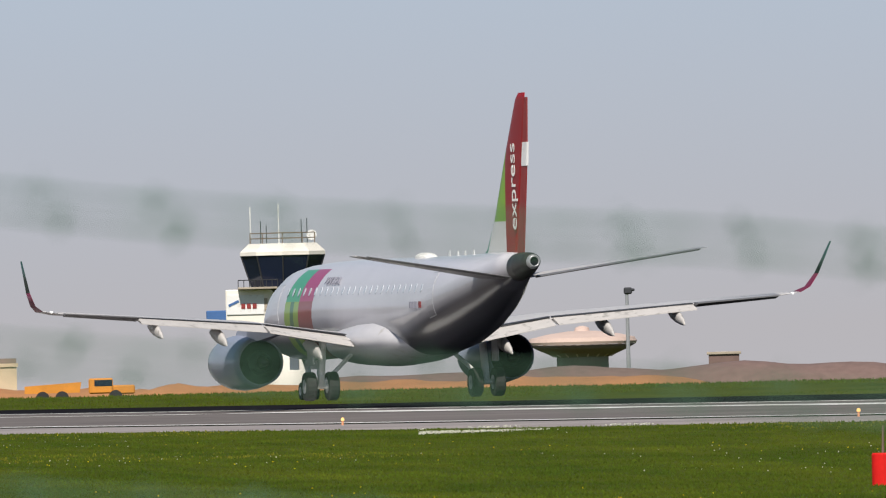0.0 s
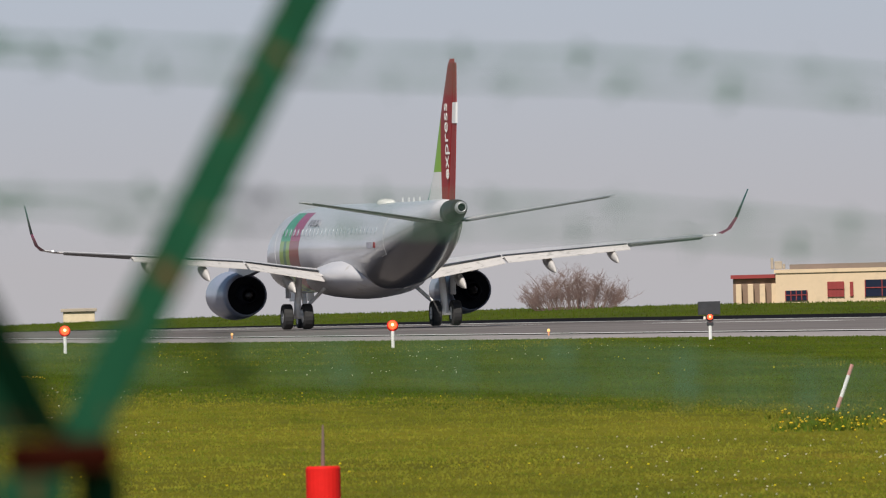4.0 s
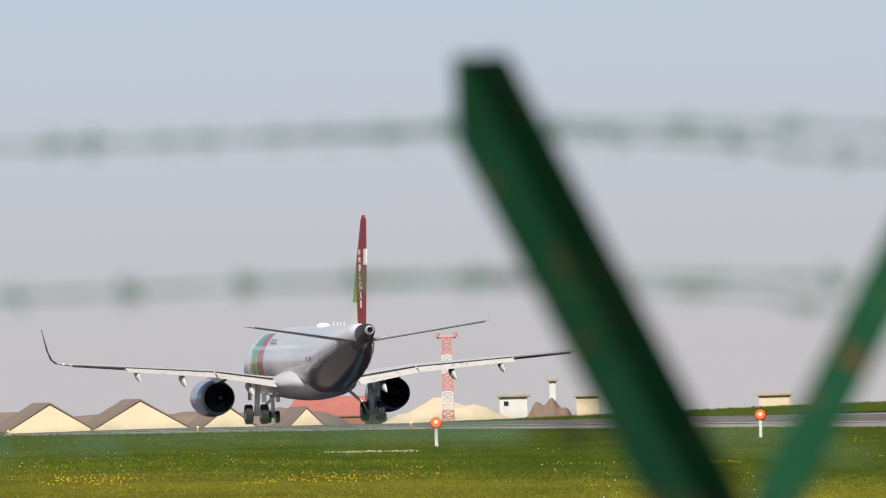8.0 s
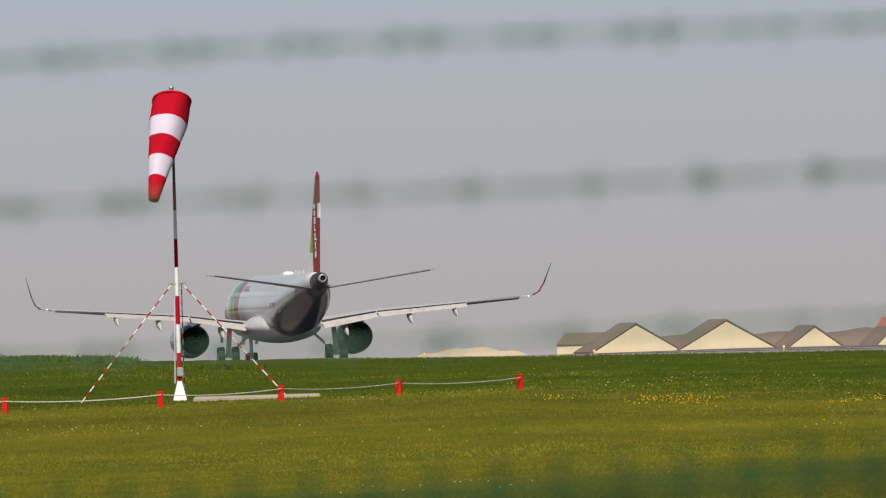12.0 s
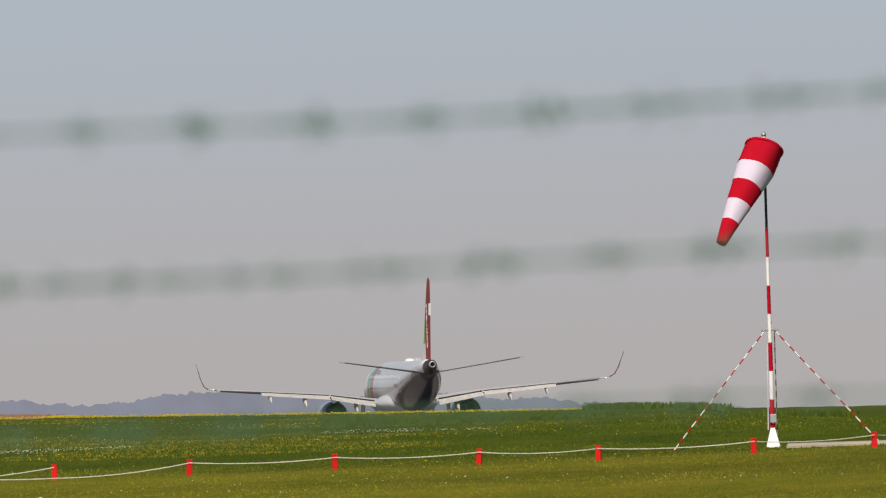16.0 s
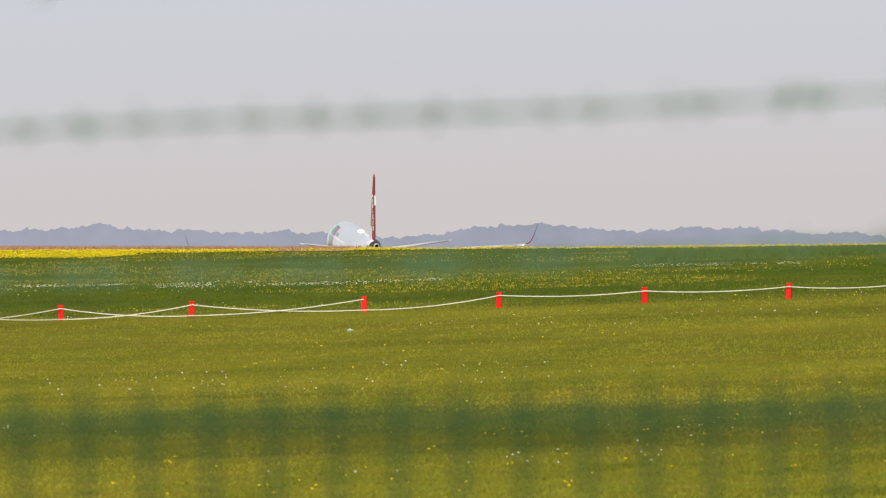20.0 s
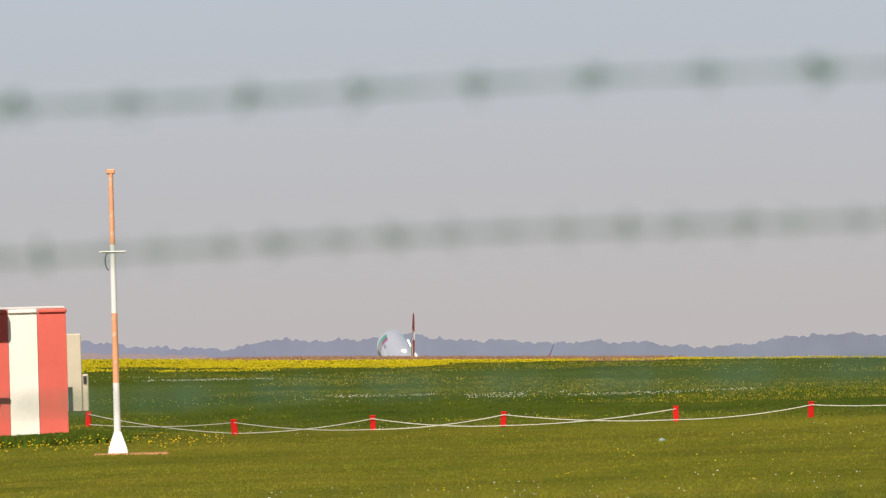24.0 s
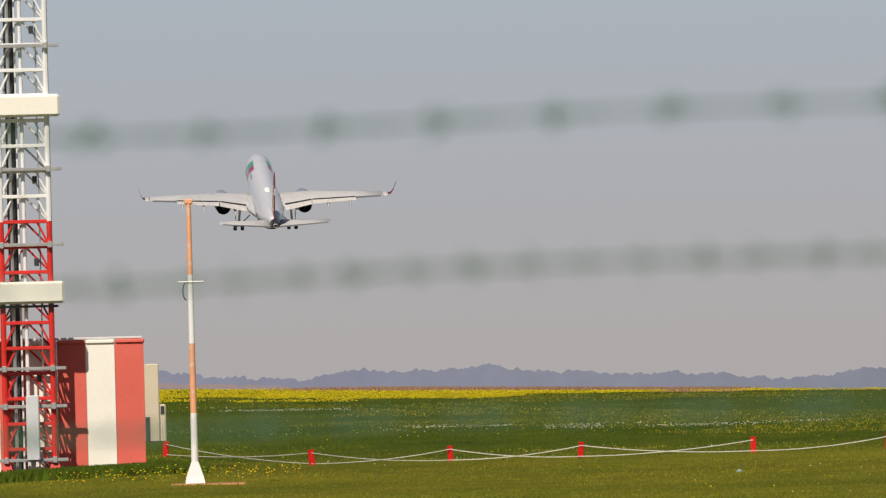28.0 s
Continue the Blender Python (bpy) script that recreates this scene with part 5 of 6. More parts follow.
def build_far_side():
    # A solid mound, added in place of dust blown up by jets.
    heap("sand_bank", -4010, 1500, 170, -231, "sand", "long low sand mound standing in for jet-blown dust beyond the runway", 3)
    for a, half, top, s in ((-3716, 80, -204, 12.0), (-3556, 84, -202, 12.0), (-3400, 66, -217, 12.0), (-3262, 48, -223, 12.0)):
        hangar(a, 1900, half, top - 4, top - 52, "roofbrown", s, "shed with a pale gable end and a brown roof", 8)
    hangar(-3752, 2050, 46, -223, -240, "roofbrown", 5.6, "low shed with a long brown roof", 72)
    heap("soil_bank", -3480, 2150, 340, -216, "roofbrown", "low brown bank of soil behind the sheds", 21, flat=True)
    hangar(-3140, 2300, 80, -210, -242, "roofred", 9.6, "shed with a broad dull red roof", 76)
    heap("sand_heap", -3015, 1800, 235, -204, "sand", "heap of pale sand at the mast foot", 5, peak=1.2)
    heap("sand_heap", -2700, 1900, 60, -232, "sand", "low heap of pale sand", 8)
    heap("rubble_heap", -2835, 1800, 72, -216, "brown", "brown heap of rubble and soil", 6)
    heap("soil_bank", -60, 1300, 640, -217, "soil", "orange-brown bank of dug soil", 2, flat=True)
    heap("soil_bank", -640, 1230, 330, -215, "soil", "low orange-brown bank of dug soil", 4, flat=True)
    heap("scrub_bank", 300, 2000, 760, -204, "twig", "grey-brown strip of bare scrub behind the soil bank", 17, flat=True)
    # radar mast, its paint paled to put distance haze into it
    d = 1750.0
    k = d / ARC
    base = land(-3012, d)
    t = thing("radar_mast", "red and white banded lattice mast with a crossbar", "mast", on_ground(-3012, d))
    zt = height(-106, d) - base
    for q in range(6):
        m = "fadedwhite" if q % 2 == 0 else "fadedred"
        z0, z1 = zt * q / 6, zt * (q + 1) / 6
        fr = bmesh.new()
        w = 0.5 - 0.03 * q
        for sx in (-1, 1):
            for sy in (-1, 1):
                tube((sx * w, sy * w, z0), (sx * w, sy * w, z1), 0.1, n=6, bm=fr)
            for u in range(3):
                za, zb = z0 + (z1 - z0) * u / 3, z0 + (z1 - z0) * (u + 1) / 3
                tube((-w * sx, -w, za), (w * sx, -w, zb), 0.07, n=5, bm=fr)
                tube((-w, -w * sx, zb), (w, -w * sx, zb), 0.07, n=5, bm=fr)
        part("mast_section", fr, m, t)
    part("crossbar", tube((-17 * k, 0, zt), (17 * k, 0, zt), 0.12, n=8), "fadedred", t)
    for s in (-1, 1):
        part("lamp", tube((s * 16 * k, 0, zt), (s * 16 * k, 0, zt + 0.35), 0.2, n=8), "fadedred", t)
    # small far buildings
    for a, w, e0, m, dd in ((-2896, 50, -216, "fadedwhite", 1900), (-2826, 12, -190, "fadedwhite", 2100), (-2765, 40, -219, "sand", 2200), (-2434, 56, -226, "sand", 2100), (492, 54, -199, "twig", 2500)):
        kk = dd / ARC
        b = thing("far_building", "small flat-roofed building, hazy, far beyond the runway", "building", on_ground(a, dd))
        h = height(e0, dd) - land(a, dd)
        part("wall", box(w * kk, 8, h, (0, 4, 0), 0.05), m, b)
        part("roof", box(w * kk + 0.5, 8.5, 0.35, (0, 4, h), 0.05), m if w > 100 else "concrete", b)
        for q in range(1 if 45 < w < 52 else 0):
            part("window", box(8 * kk, 0.1, 7 * kk, ((-w / 2 + 12 + 22 * q) * kk, -0.03, h - 14 * kk)), "glass", b)

    # round hall with a saucer roof, and the mast beside it
    dd = 2600.0
    kk = dd / ARC
    hall = thing("round_hall", "round hall under a pale pink saucer-shaped roof, far beyond the runway", "building", on_ground(242, dd))
    base = land(242, dd)

    def disc(rad, e):
        return [(rad * kk * math.cos(u), rad * kk * math.sin(u), height(e, dd) - base) for u in (2 * math.pi * i / 36 for i in range(36))]
    part("drum", loft([[(46 * kk * math.cos(u), 46 * kk * math.sin(u), -0.3) for u in (2 * math.pi * i / 36 for i in range(36))], disc(46, -196)]), "roofbrown", hall, "brown drum wall")
    # Shade beneath the saucer is painted in with a brown underside.
    part("underside", loft([disc(48, -197), disc(78, -184), disc(95, -175)]), "roofbrown", hall, "sloping underside, shade painted in dark brown", smooth=True)
    part("roof", loft([disc(95, -174.5), disc(97, -170), disc(93, -163), disc(62, -156), disc(24, -151)]), "pinkwall", hall, "pale pink saucer roof")
    part("lantern", loft([disc(14, -151), disc(12, -145), disc(4, -142)]), "pinkwall", hall)
    for q in range(18):
        u = 2 * math.pi * q / 18
        part("rib", tube((95.5 * kk * math.cos(u), 95.5 * kk * math.sin(u), height(-170, dd) - base), (50 * kk * math.cos(u), 50 * kk * math.sin(u), height(-196, dd) - base), 0.12, n=5), "pinkwall", hall)
    md = 2400.0
    mk = md / ARC
    mast = thing("lamp_mast", "slim grey mast with a dark lamp head, far beyond the runway", "mast", on_ground(323, md))
    mz = land(323, md)
    part("pole", tube((0, 0, -0.2), (0, 0, height(-84, md) - mz), 0.32, 0.2, n=10), "grey", mast)
    part("lamp_head", box(15 * mk, 0.8, 12 * mk, (2 * mk, 0, height(-88, md) - mz), 0.15), "dark", mast, "dark lamp head")
    part("lamp_head", box(8 * mk, 0.8, 5 * mk, (10 * mk, 0, height(-83, md) - mz), 0.1), "dark", mast)
    for a, w, e1, m, lab in ((302, 20, -236, "redflat", "small red van parked far beyond the runway"), (366, 34, -237, "dark", "dark vehicle parked far beyond the runway"), (436, 26, -239, "hutwhite", "pale vehicle parked far beyond the runway")):
        vd = 2000.0
        vk = vd / ARC
        van = thing("van", lab, "vehicle", on_ground(a, vd))
        h = max(1.2, height(e1, vd) - land(a, vd))
        part("body", box(w * vk, 1.8, h * 0.62, (0, 0, 0.35), 0.12), m, van)
        part("cab", box(w * vk * 0.6, 1.7, h * 0.4, (-0.1 * w * vk, 0, 0.35 + h * 0.6), 0.12), m, van)
        for x in (-0.32, 0.32):
            part("tyre", tube((x * w * vk, -0.95, 0.33), (x * w * vk, -0.7, 0.33), 0.33, n=14), "rubber", van)
    # dump truck on the soil bank
    d = 1219.0
    b0 = height(-245, d)
    xx, yy = spot(-632, d)
    tr = thing("dump_truck", "orange articulated dump truck on the soil bank", "truck", pose(xx, yy, b0, 0, 0, facing(-632)))
    part("tipper", loft([[(-4.0, -1.2, 0.3), (-4.0, 1.2, 0.3), (-4.0, 1.2, 0.75), (-4.0, -1.2, 0.75)], [(-0.6, -1.2, 0.3), (-0.6, 1.2, 0.3), (-0.5, 1.2, 0.95), (-0.5, -1.2, 0.95)]]), "orange", tr, "orange tipper body")
    part("cab", box(1.5, 2.0, 0.95, (0.7, 0, 0.2), 0.08), "orange", tr)
    part("cab_glass", box(1.1, 2.05, 0.4, (0.85, 0, 0.65), 0.03), "glass", tr)
    part("bonnet", box(1.4, 1.8, 0.55, (2.1, 0, 0.15), 0.08), "orange", tr)
    for x in (-2.9, -1.7, 1.6):
        for s in (-1, 1):
            part("tyre", tube((x, s * 0.85, 0.0), (x, s * 1.25, 0.0), 0.42, n=16), "rubber", tr)


def build_bush(a, d, half, tall, n, seed):
    rnd = random.Random(seed)
    b = thing("bare_shrub", "bare brown shrub with a haze of fine twigs", "shrub", on_ground(a, d))
    v, f = [], []

    def twig(p, q, r):
        k = len(v)
        s = (q - p).cross(Vector((0, 1, 0))).normalized() * r
        v.extend([tuple(p - s), tuple(p + s), tuple(p + Vector((0, r, 0))), tuple(q)])
        f.extend([(k, k + 1, k + 3), (k + 1, k + 2, k + 3), (k + 2, k, k + 3)])
    for i in range(n):
        u = rnd.uniform(-1, 1)
        p = Vector((u * half * 0.75, rnd.uniform(-0.5, 0.5), -0.1))
        t = tall * (1 - 0.65 * u * u) * rnd.uniform(0.5, 1.0)
        q = p + Vector((u * half * 0.35 + rnd.uniform(-0.4, 0.4), rnd.uniform(-0.3, 0.3), t))
        twig(p, q, 0.013)
        for c in range(7):
            s = p.lerp(q, rnd.uniform(0.25, 0.95))
            e = s + Vector((rnd.uniform(-0.5, 0.5), rnd.uniform(-0.3, 0.3), rnd.uniform(0.1, 0.6)))
            twig(s, e, 0.008)
            for c2 in range(3):
                s2 = s.lerp(e, rnd.uniform(0.3, 0.9))
                twig(s2, s2 + Vector((rnd.uniform(-0.3, 0.3), 0, rnd.uniform(0.0, 0.35))), 0.006)
    part("branchwork", (v, f), "twig", b)


def build_hills():
    def ridge_line(name, d, prof_a, prof_e, amp, seed, material, label):
        v, f = [], []
        n = 3000
        for i in range(n + 1):
            a = prof_a[0] + (prof_a[-1] - prof_a[0]) * i / n
            u = 3 * noise.noise(Vector((a * 0.0031, seed + 0.37, 0.21)))
            t = sum(w * noise.noise(Vector((a * q, seed + 0.61 * q * 99, 0.43))) for q, w in ((0.0067, 0.3), (0.0171, 0.5), (0.041, 0.7), (0.103, 0.7), (0.23, 0.5)))
            e = np.interp(a, prof_a, prof_e) + u + amp * t
            x, y = spot(a, d)
            x2, y2 = spot(a, d + 250)
            v += [(x, y, -60), (x, y, height(e, d)), (x2, y2, height(e, d) - 14)]
        for i in range(n):
            for j in range(2):
                f.append((3 * i + j, 3 * i + 3 + j, 3 * i + 4 + j, 3 * i + 1 + j))
        ob = part(name, (v, f), material)
        tagged(ob, label, "hills", kind="structure")
    ridge_line("backdrop_hills", 4600, (-9400, -7000, -6840, -6730, -6645, -6590, -6520, -6430, -6260, -6150, -6030, -5930, -5830, -5770, -5690, -5620, -5540, -5440, -5325, -5125, -4925, -4835, -4500, -4300, 3600), (-150, -162, -166, -182, -183, -189, -173, -178, -173, -184, -190, -187, -195, -206, -206, -194, -188, -195, -203, -208, -222, -232, -250, -262, -340), 7, 4.0, "hills", "distant wooded hills, haze painted in as blue")
    ridge_line("backdrop_bare_hills", 4500, (-7600, -7000, -6760, -6600, -6420), (-205, -188, -190, -200, -225), 3, 9.0, "hillbare", "distant bare slope, greyish red with haze painted in")


# ---- grass and flowers ----
def scatter(name, count, area, make, material, label, category, seed):
    rnd = random.Random(seed)
    v, f = [], []
    k = tries = 0
    while k < count and tries < 12 * count:
        tries += 1
        p = area(rnd)
        if p is None:
            continue
        k += 1
        make(v, f, p, rnd)
    ob = part(name, (v, f), material)
    tagged(ob, label, category, kind="stuff")
    return ob


def tuft(h, spread, blades, slim=0.18, stout=0.42):
    def make(v, f, p, rnd):
        x, y, z = p
        for b in range(blades):
            u = rnd.uniform(-0.8, 0.8)
            hh = h * rnd.uniform(0.55, 1.15)
            w = hh * rnd.uniform(slim, stout)
            ox, oy = rnd.uniform(-spread, spread), rnd.uniform(-spread, spread)
            lx, ly = rnd.uniform(-0.6, 0.6) * hh, rnd.uniform(0.2, 1.3) * hh
            n = len(v)
            v.extend([(x + ox - w * math.cos(u), y + oy - w * math.sin(u), z - 0.02), (x + ox + w * math.cos(u), y + oy + w * math.sin(u), z - 0.02), (x + ox + lx, y + oy + ly, z + hh)])
            f.append((n, n + 1, n + 2))
    return make


def flower(size, low, high):
    def make(v, f, p, rnd):
        x, y, z = p
        h = rnd.uniform(low, high)
        n = len(v)
        s = size * rnd.uniform(0.6, 1.2)
        t = rnd.uniform(-0.4, 0.4)
        for i in range(6):
            u = math.pi * i / 3
            v.append((x + s * math.cos(u), y - 0.25 * s * math.sin(u) + t * 0.1, z + h + s * 0.75 * math.sin(u)))
        v.append((x, y - 0.4 * s, z + h))
        for i in range(6):
            f.append((n + i, n + (i + 1) % 6, n + 6))
    return make


def field(a0, a1, d0, d1, patch=0.0, freq=0.02, seed=0.0, even=True):
    """Random places in a stretch of the meadow; patch keeps to clumps."""
    def area(rnd):
        a = rnd.uniform(a0, a1)
        d = d0 * (d1 / d0) ** rnd.random() if even else rnd.uniform(d0, d1)
        x, y = spot(a, d)
        if patch and noise.noise(Vector((x * freq * 2, y * freq * 0.5, seed))) < patch:
            return None
        de = ridge(a)[0]
        if d > de - 0.4 and d < ridge(a)[2] + 3:
            return None
        return x, y, land(a, d) + swell(x, y)
    return area


def build_meadow():
    def mown(inside, rough):
        # the mown part ends at the stakes, and sooner towards the tower
        def area(rnd):
            p = inside(rnd)
            if p is None or (math.hypot(p[0], p[1]) + 3.2 * max(p[0], -9.0) + rnd.uniform(-20, 20) > 408) != rough:
                return None
            return p
        return area
    scatter("short_grass", 110000, mown(field(-7600, 1400, 135, 450), False), tuft(0.034, 0.35, 3, 0.45, 1.1), "blade", "short mown olive meadow grass", "grass", 1)
    scatter("grass_clumps", 9000, mown(field(-7600, 1400, 135, 440), False), tuft(0.03, 0.16, 10, 0.5, 1.1), "blade", "lighter clumps in the mown grass", "grass", 61)
    scatter("green_clumps", 7000, mown(field(-7600, 1400, 135, 440, 0.0, 0.2, 4), False), tuft(0.027, 0.22, 10, 0.5, 1.2), "midgreen", "greener clumps in the mown grass", "grass", 62)
    scatter("straw_patches", 700, mown(field(-7600, 1400, 135, 440, 0.1, 0.08, 9), False), tuft(0.03, 0.2, 10, 0.4, 1.0), "straw", "yellowed patches in the mown grass", "grass", 63)
    scatter("fresh_grass", 16000, mown(field(-7600, 1400, 140, 440, 0.05, 0.04, 2), False), tuft(0.026, 0.3, 4, 0.5, 1.2), "midgreen", "fresher green tufts in the mown meadow", "grass", 15)
    scatter("rough_grass", 70000, mown(field(-7600, 1400, 300, 720), True), tuft(0.045, 0.4, 4, 0.4, 0.9), "fresh", "rougher green grass towards the runway", "grass", 2)
    scatter("pale_grass", 3500, field(-7600, 1400, 430, 720, 0.1, 0.03, 8), tuft(0.045, 0.4, 4, 0.4, 0.9), "blade", "paler tufts in the rough grass", "grass", 16)
    scatter("straw_tufts", 4200, field(-7600, -5100, 440, 690, 0.06, 0.05, 12), tuft(0.045, 0.4, 4, 0.4, 0.9), "straw", "yellowed tufts in the rough grass", "grass", 64)
    scatter("pale_blossom", 1100, field(-7600, -4900, 440, 690, 0.14, 0.05, 13), flower(0.014, 0.02, 0.07), "lemon", "thin haze of small pale yellow flowers", "flowers", 65)
    scatter("far_grass", 18000, field(-4300, 1400, 760, 1150, even=False), tuft(0.085, 0.7, 5), "weed", "rough grass beyond the runway", "grass", 3)
    scatter("weed_clumps", 900, field(-5300, -3900, 600, 705, 0.14, 0.03), tuft(0.14, 0.6, 9), "weed", "leafy weeds on the rise", "weeds", 4)
    for seed, a0, a1, d0, d1 in ((41, -4820, -4765, 690, 699), (42, -4705, -4640, 692, 699), (43, -4500, -4420, 690, 699)):
        scatter("shrubby_weeds", 90, field(a0, a1, d0, d1), tuft(0.24, 0.9, 9), "weed", "low leafy weed hump on the rise", "weeds", seed)
    scatter("yellow_flowers", 750, field(-7700, 1500, 200, 720, 0.18, 0.05, 3), flower(0.016, 0.02, 0.07), "lemon", "scattered small yellow flowers", "flowers", 5)
    scatter("white_flowers", 1100, field(-7700, 1500, 215, 720, 0.2, 0.05, 7), flower(0.013, 0.02, 0.07), "petal", "scattered small white daisies", "flowers", 6)
    
    def drift(rnd):
        # a loose band of flowers that follows the foot of the rise
        a = rnd.uniform(-3930, -2500)
        d = float(np.interp(a, (-3930, -3311, -2990, -2500), DRIFT)) + rnd.gauss(0, 5.5)
        x, y = spot(a, d)
        if noise.noise(Vector((x * 0.5, y * 0.06, 5))) < 0.05:
            return None
        return x, y, land(a, d)
    DRIFT = [where(a, e) for a, e in ((-3930, -337), (-3311, -354), (-2990, -343), (-2500, -345))]
    scatter("yellow_drift", 520, drift, flower(0.015, 0.02, 0.07), "yellow", "loose drift of yellow flowers below the runway", "flowers", 7)

    def carpet(rnd):
        # thick towards one end of the rise, thinning to a broken fringe
        a = rnd.uniform(-7700, -4700)
        near = float(np.interp(a, (-7700, -6350, -6200, -5950, -4700), (628, 632, 664, 690, 695)))
        d = rnd.uniform(near + 8 * noise.noise(Vector((a * 0.012, 0, 5))), 699)
        x, y = spot(a, d)
        if rnd.random() > np.interp(a, (-6300, -6050, -5900, -5500, -4700), (1.0, 0.6, 0.22, 0.12, 0.06)):
            return None
        n = noise.noise(Vector((x * 0.09, y * 0.04, 1))) + 0.5 * noise.noise(Vector((x * 0.4, y * 0.12, 4)))
        if n < np.interp(a, (-6400, -5700, -5000), (-0.16, 0.05, 0.15)):
            return None
        return x, y, land(a, d)
    scatter("yellow_carpet", 30000, carpet, flower(0.025, 0.02, 0.08), "lemon", "dense carpet of yellow flowers on the rise", "flowers", 8)
    scatter("dry_weeds", 700, field(-7000, -5750, 660, 699, 0.12, 0.02, 6), tuft(0.19, 0.5, 8), "drywood", "reddish brown dry weeds on the rise", "weeds", 10)
    scatter("crest_weeds", 1100, field(-6700, -5780, 690, 699, 0.1, 0.06, 16), tuft(0.16, 0.5, 9, 0.1, 0.3), "drywood", "reddish brown dry weeds along the crest", "weeds", 18)
    # pale lines across the grass, made up as strips of crowded daisies
    for seed, a0, a1, e in ((51, -5153, -5055, -272), (52, -6840, -6550, -240), (53, -12, 460, -308), (54, -3300, -3050, -305), (55, -5290, -5180, -270), (56, -6420, -6100, -283), (58, -6000, -5700, -285)):
        dd = where((a0 + a1) / 2, e)
        scatter("pale_streak", int((a1 - a0) * (1.8 if seed == 53 else 1.1)), field(a0 - 40, a1 + 40, dd - 9, dd + 9, 0.06, 0.16, seed), flower(0.017 if seed == 53 else 0.012, 0.02, 0.06), "petal", "pale line across the grass, made up of crowded daisies", "flowers", seed)
    scatter("stake_weeds", 70, field(-1195, -1015, 302, 331), tuft(0.08, 0.35, 9, 0.25, 0.6), "weed", "weed clump round the leaning stake", "weeds", 11)
    scatter("stake_blossom", 70, field(-1200, -1000, 298, 331), flower(0.02, 0.03, 0.14), "yellow", "yellow flowers round the leaning stake", "flowers", 12)
    scatter("hut_weeds", 900, field(-7120, -6800, 402, 408.3), tuft(0.2, 0.35, 14, 0.2, 0.6), "weed", "leafy weeds round the hut and mast foot", "weeds", 13)
    a, e = -5825, -370
    scrap = thing("plastic_scrap", "crumpled scrap of pale blue plastic on the grass", "litter", on_ground(a, where(a, e), 20))
    part("sheet", loft([[(-0.06 + 0.02 * q, 0.05 * (-1) ** q, 0.0), (0.0, 0.04 - 0.02 * q, 0.03 + 0.02 * (q % 2)), (0.07 - 0.01 * q, 0.03 * (-1) ** q, 0.01), (0.0, 0.0, -0.01)] for q in range(3)]), "paleblue", scrap)
    scatter("hut_blossom", 240, field(-7050, -6600, 385, 408), flower(0.018, 0.03, 0.2), "yellow", "yellow flowers in front of the hut", "flowers", 14)


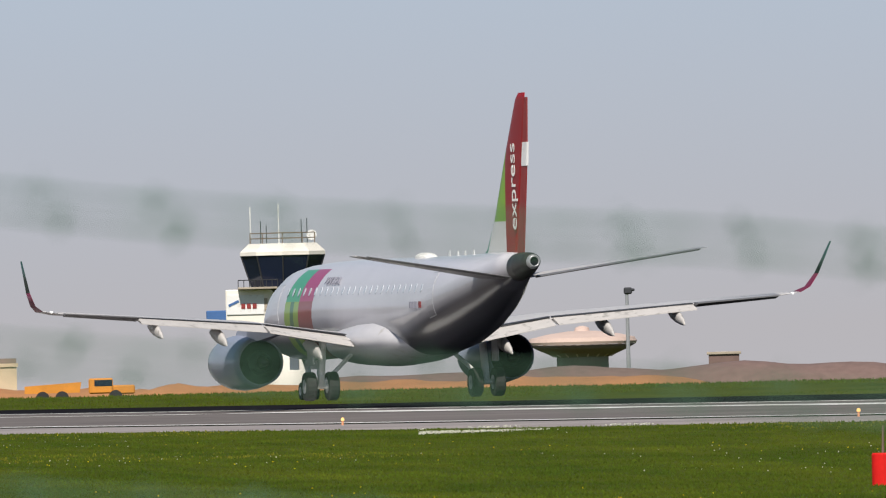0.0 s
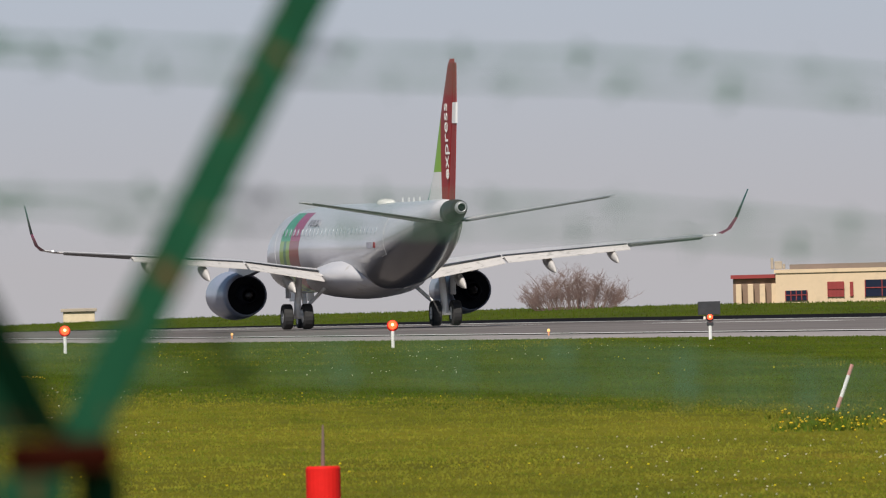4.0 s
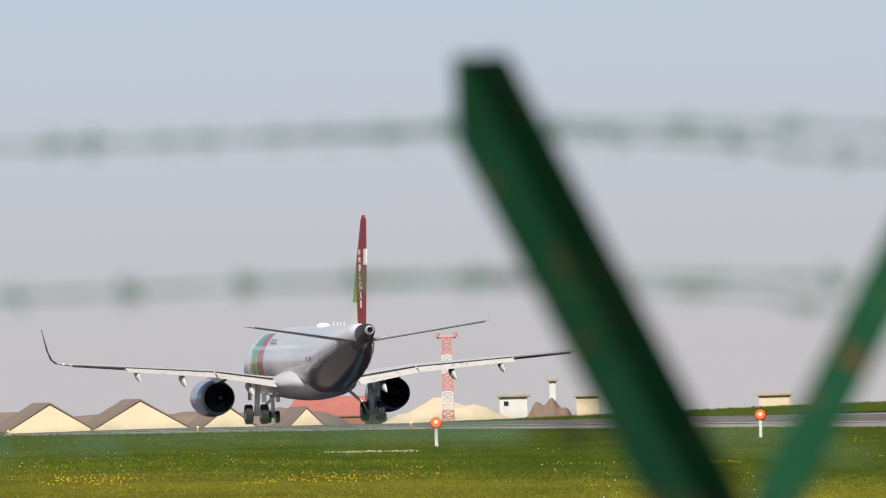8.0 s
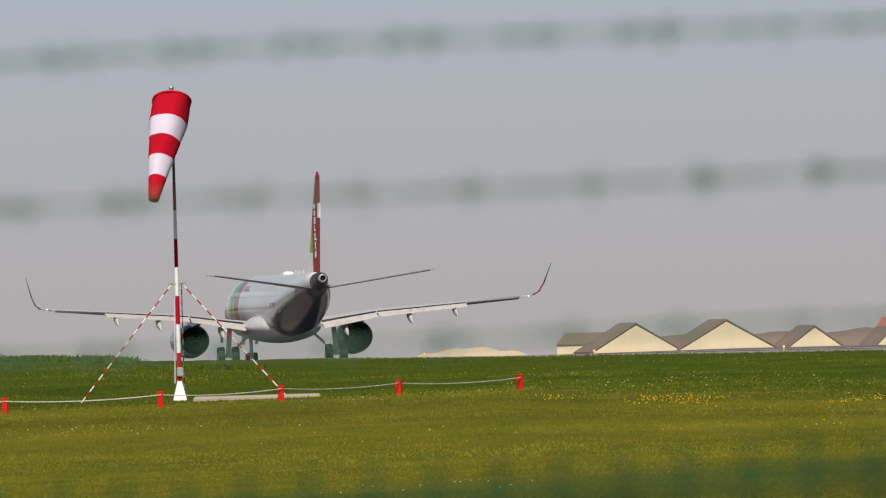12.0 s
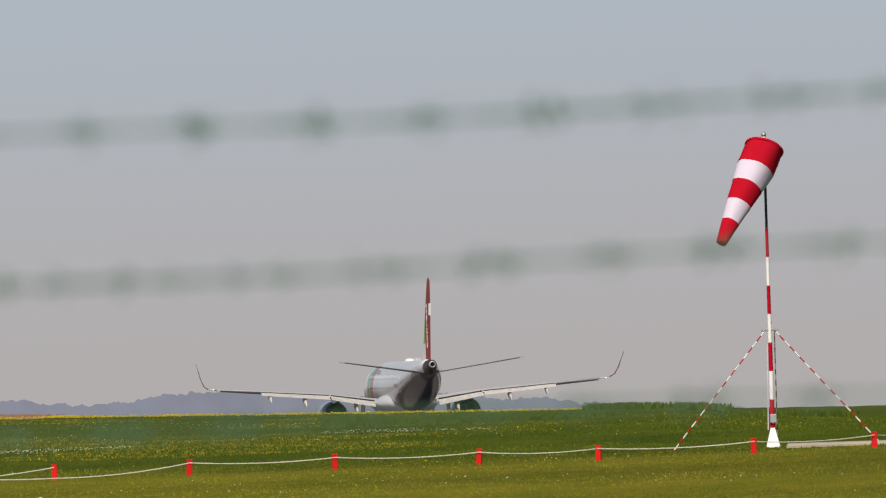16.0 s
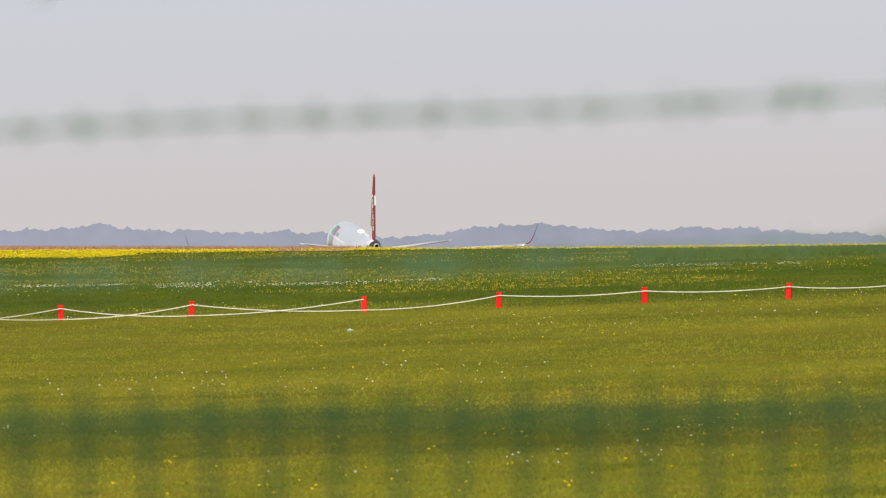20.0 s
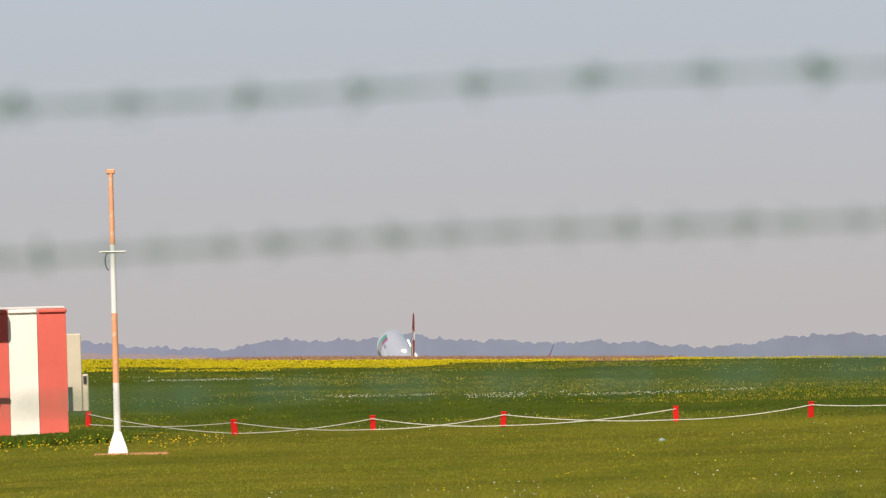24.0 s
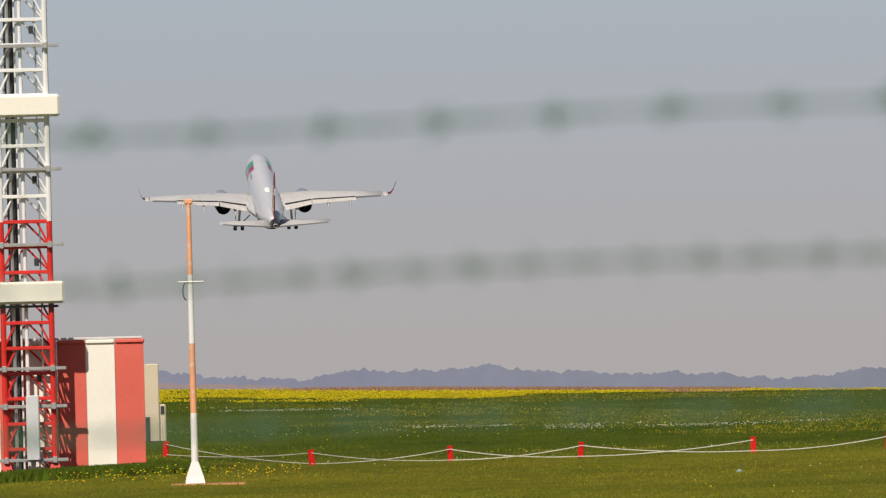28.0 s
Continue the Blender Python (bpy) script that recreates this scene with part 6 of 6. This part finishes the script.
# ---- what moves ----
# seconds, place of the main wheels on the ground line, pitch in degrees
FLIGHT = [
    (0.0, 61.15, 683.25, -0.26, 0.0),
    (1.0, 51.86, 692.10, -0.56, 0.0),
    (2.0, 44.27, 722.75, -0.62, 0.0),
    (3.0, 36.00, 741.28, -0.59, 0.0),
    (6.0, 14.54, 891.15, -0.79, 0.0),
    (7.0, 6.80, 953.27, -0.79, 0.0),
    (8.0, -1.38, 1000.32, -0.96, 0.0),
    (9.0, -9.63, 1015.30, -1.15, 0.0),
    (9.5, -14.10, 1020.26, -1.03, 0.0),
    (10.0, -19.08, 1025.19, -0.87, 0.0),
    (11.0, -26.66, 1040.05, -1.17, 0.0),
    (12.0, -35.22, 1077.83, -1.41, 0.0),
    (12.5, -39.71, 1103.70, -1.64, 0.0),
    (14.5, -58.56, 1218.53, -2.13, 0.0),
    (15.0, -63.88, 1250.82, -2.35, 0.0),
    (16.0, -74.73, 1323.35, -2.76, 0.0),
    (17.0, -85.64, 1397.84, -3.34, 0.0),
    (18.0, -96.63, 1467.16, -3.83, 0.6),
    (19.0, -108.27, 1536.87, -4.16, 2.5),
    (20.0, -119.58, 1601.40, -4.74, 3.5),
    (21.0, -131.18, 1670.89, -5.42, 4.5),
    (22.0, -142.28, 1735.37, -5.87, 5.5),
    (22.5, -148.04, 1769.59, -6.00, 6.0),
    (24.5, -172.09, 1911.98, -3.88, 8.6),
    (25.0, -179.16, 1952.85, -2.24, 9.8),
    (26.0, -191.15, 2027.07, 1.50, 12.8),
    (27.0, -203.37, 2101.29, 8.16, 14.0),
    (28.0, -215.34, 2175.48, 16.88, 15.0)
]
HEADING = -8.96
SOCK = [(0.0, 8, 10), (3.0, 10, 12), (6.0, 8, 8), (9.9, 22, 4), (10.5, 20, 0), (11.0, 17, -4), (11.5, 13, 4), (12.0, 12, 10), (12.5, 17, 8), (14.5, 27, 6), (15.0, 25, -2), (15.5, 25, 4), (16.0, 26, 6), (16.5, 22, 8), (17.0, 16, 6), (17.5, 1, 12), (18.0, -8, 10), (18.5, -10, 8), (22.0, 5, 8), (28.0, 8, 8)]


def motions():
    walk(jet, [(t, pose(x, y, z, p, 0, -HEADING)) for t, x, y, z, p in FLIGHT])
    # the gear legs stretch as the wheels come off the ground, overlong to fit the camera's view
    for g in GEAR:
        walk(g, [(0.0, pose(0, 0, 0)), (19.0, pose(0, 0, 0)), (23.5, pose(0, 0, -0.42)), (26.0, pose(0, 0, -0.65)), (28.0, pose(0, 0, -0.65))])
    # the wings bow upwards as they take the weight
    for side, wing in WINGS:
        root = Vector((0.9 * side, 0.0, 2.35))
        walk(wing, [(t, Matrix.Translation(root) @ Matrix.Rotation(radians(-side * up), 4, "Y") @ Matrix.Translation(-root)) for t, up in ((0.0, 0.0), (18.0, 0.2), (22.5, 0.9), (24.5, 1.6), (26.0, 2.2), (28.0, 2.2))])
    walk(sock, [(t, pose(0, 0, 6.66, -22 - back, side, 0)) for t, side, back in SOCK])


build_ground()
build_runway()
jet = build_airliner()
sock = build_windsock()
build_stakes()
build_pole()
build_antenna_tower()
build_hut()
build_lights()
build_marker_cones()
build_tower()
build_low_building()
build_far_side()
build_bush(-1556, 960, 2.45, 2.1, 210, 3)
build_hills()
build_fence()
build_meadow()
motions()
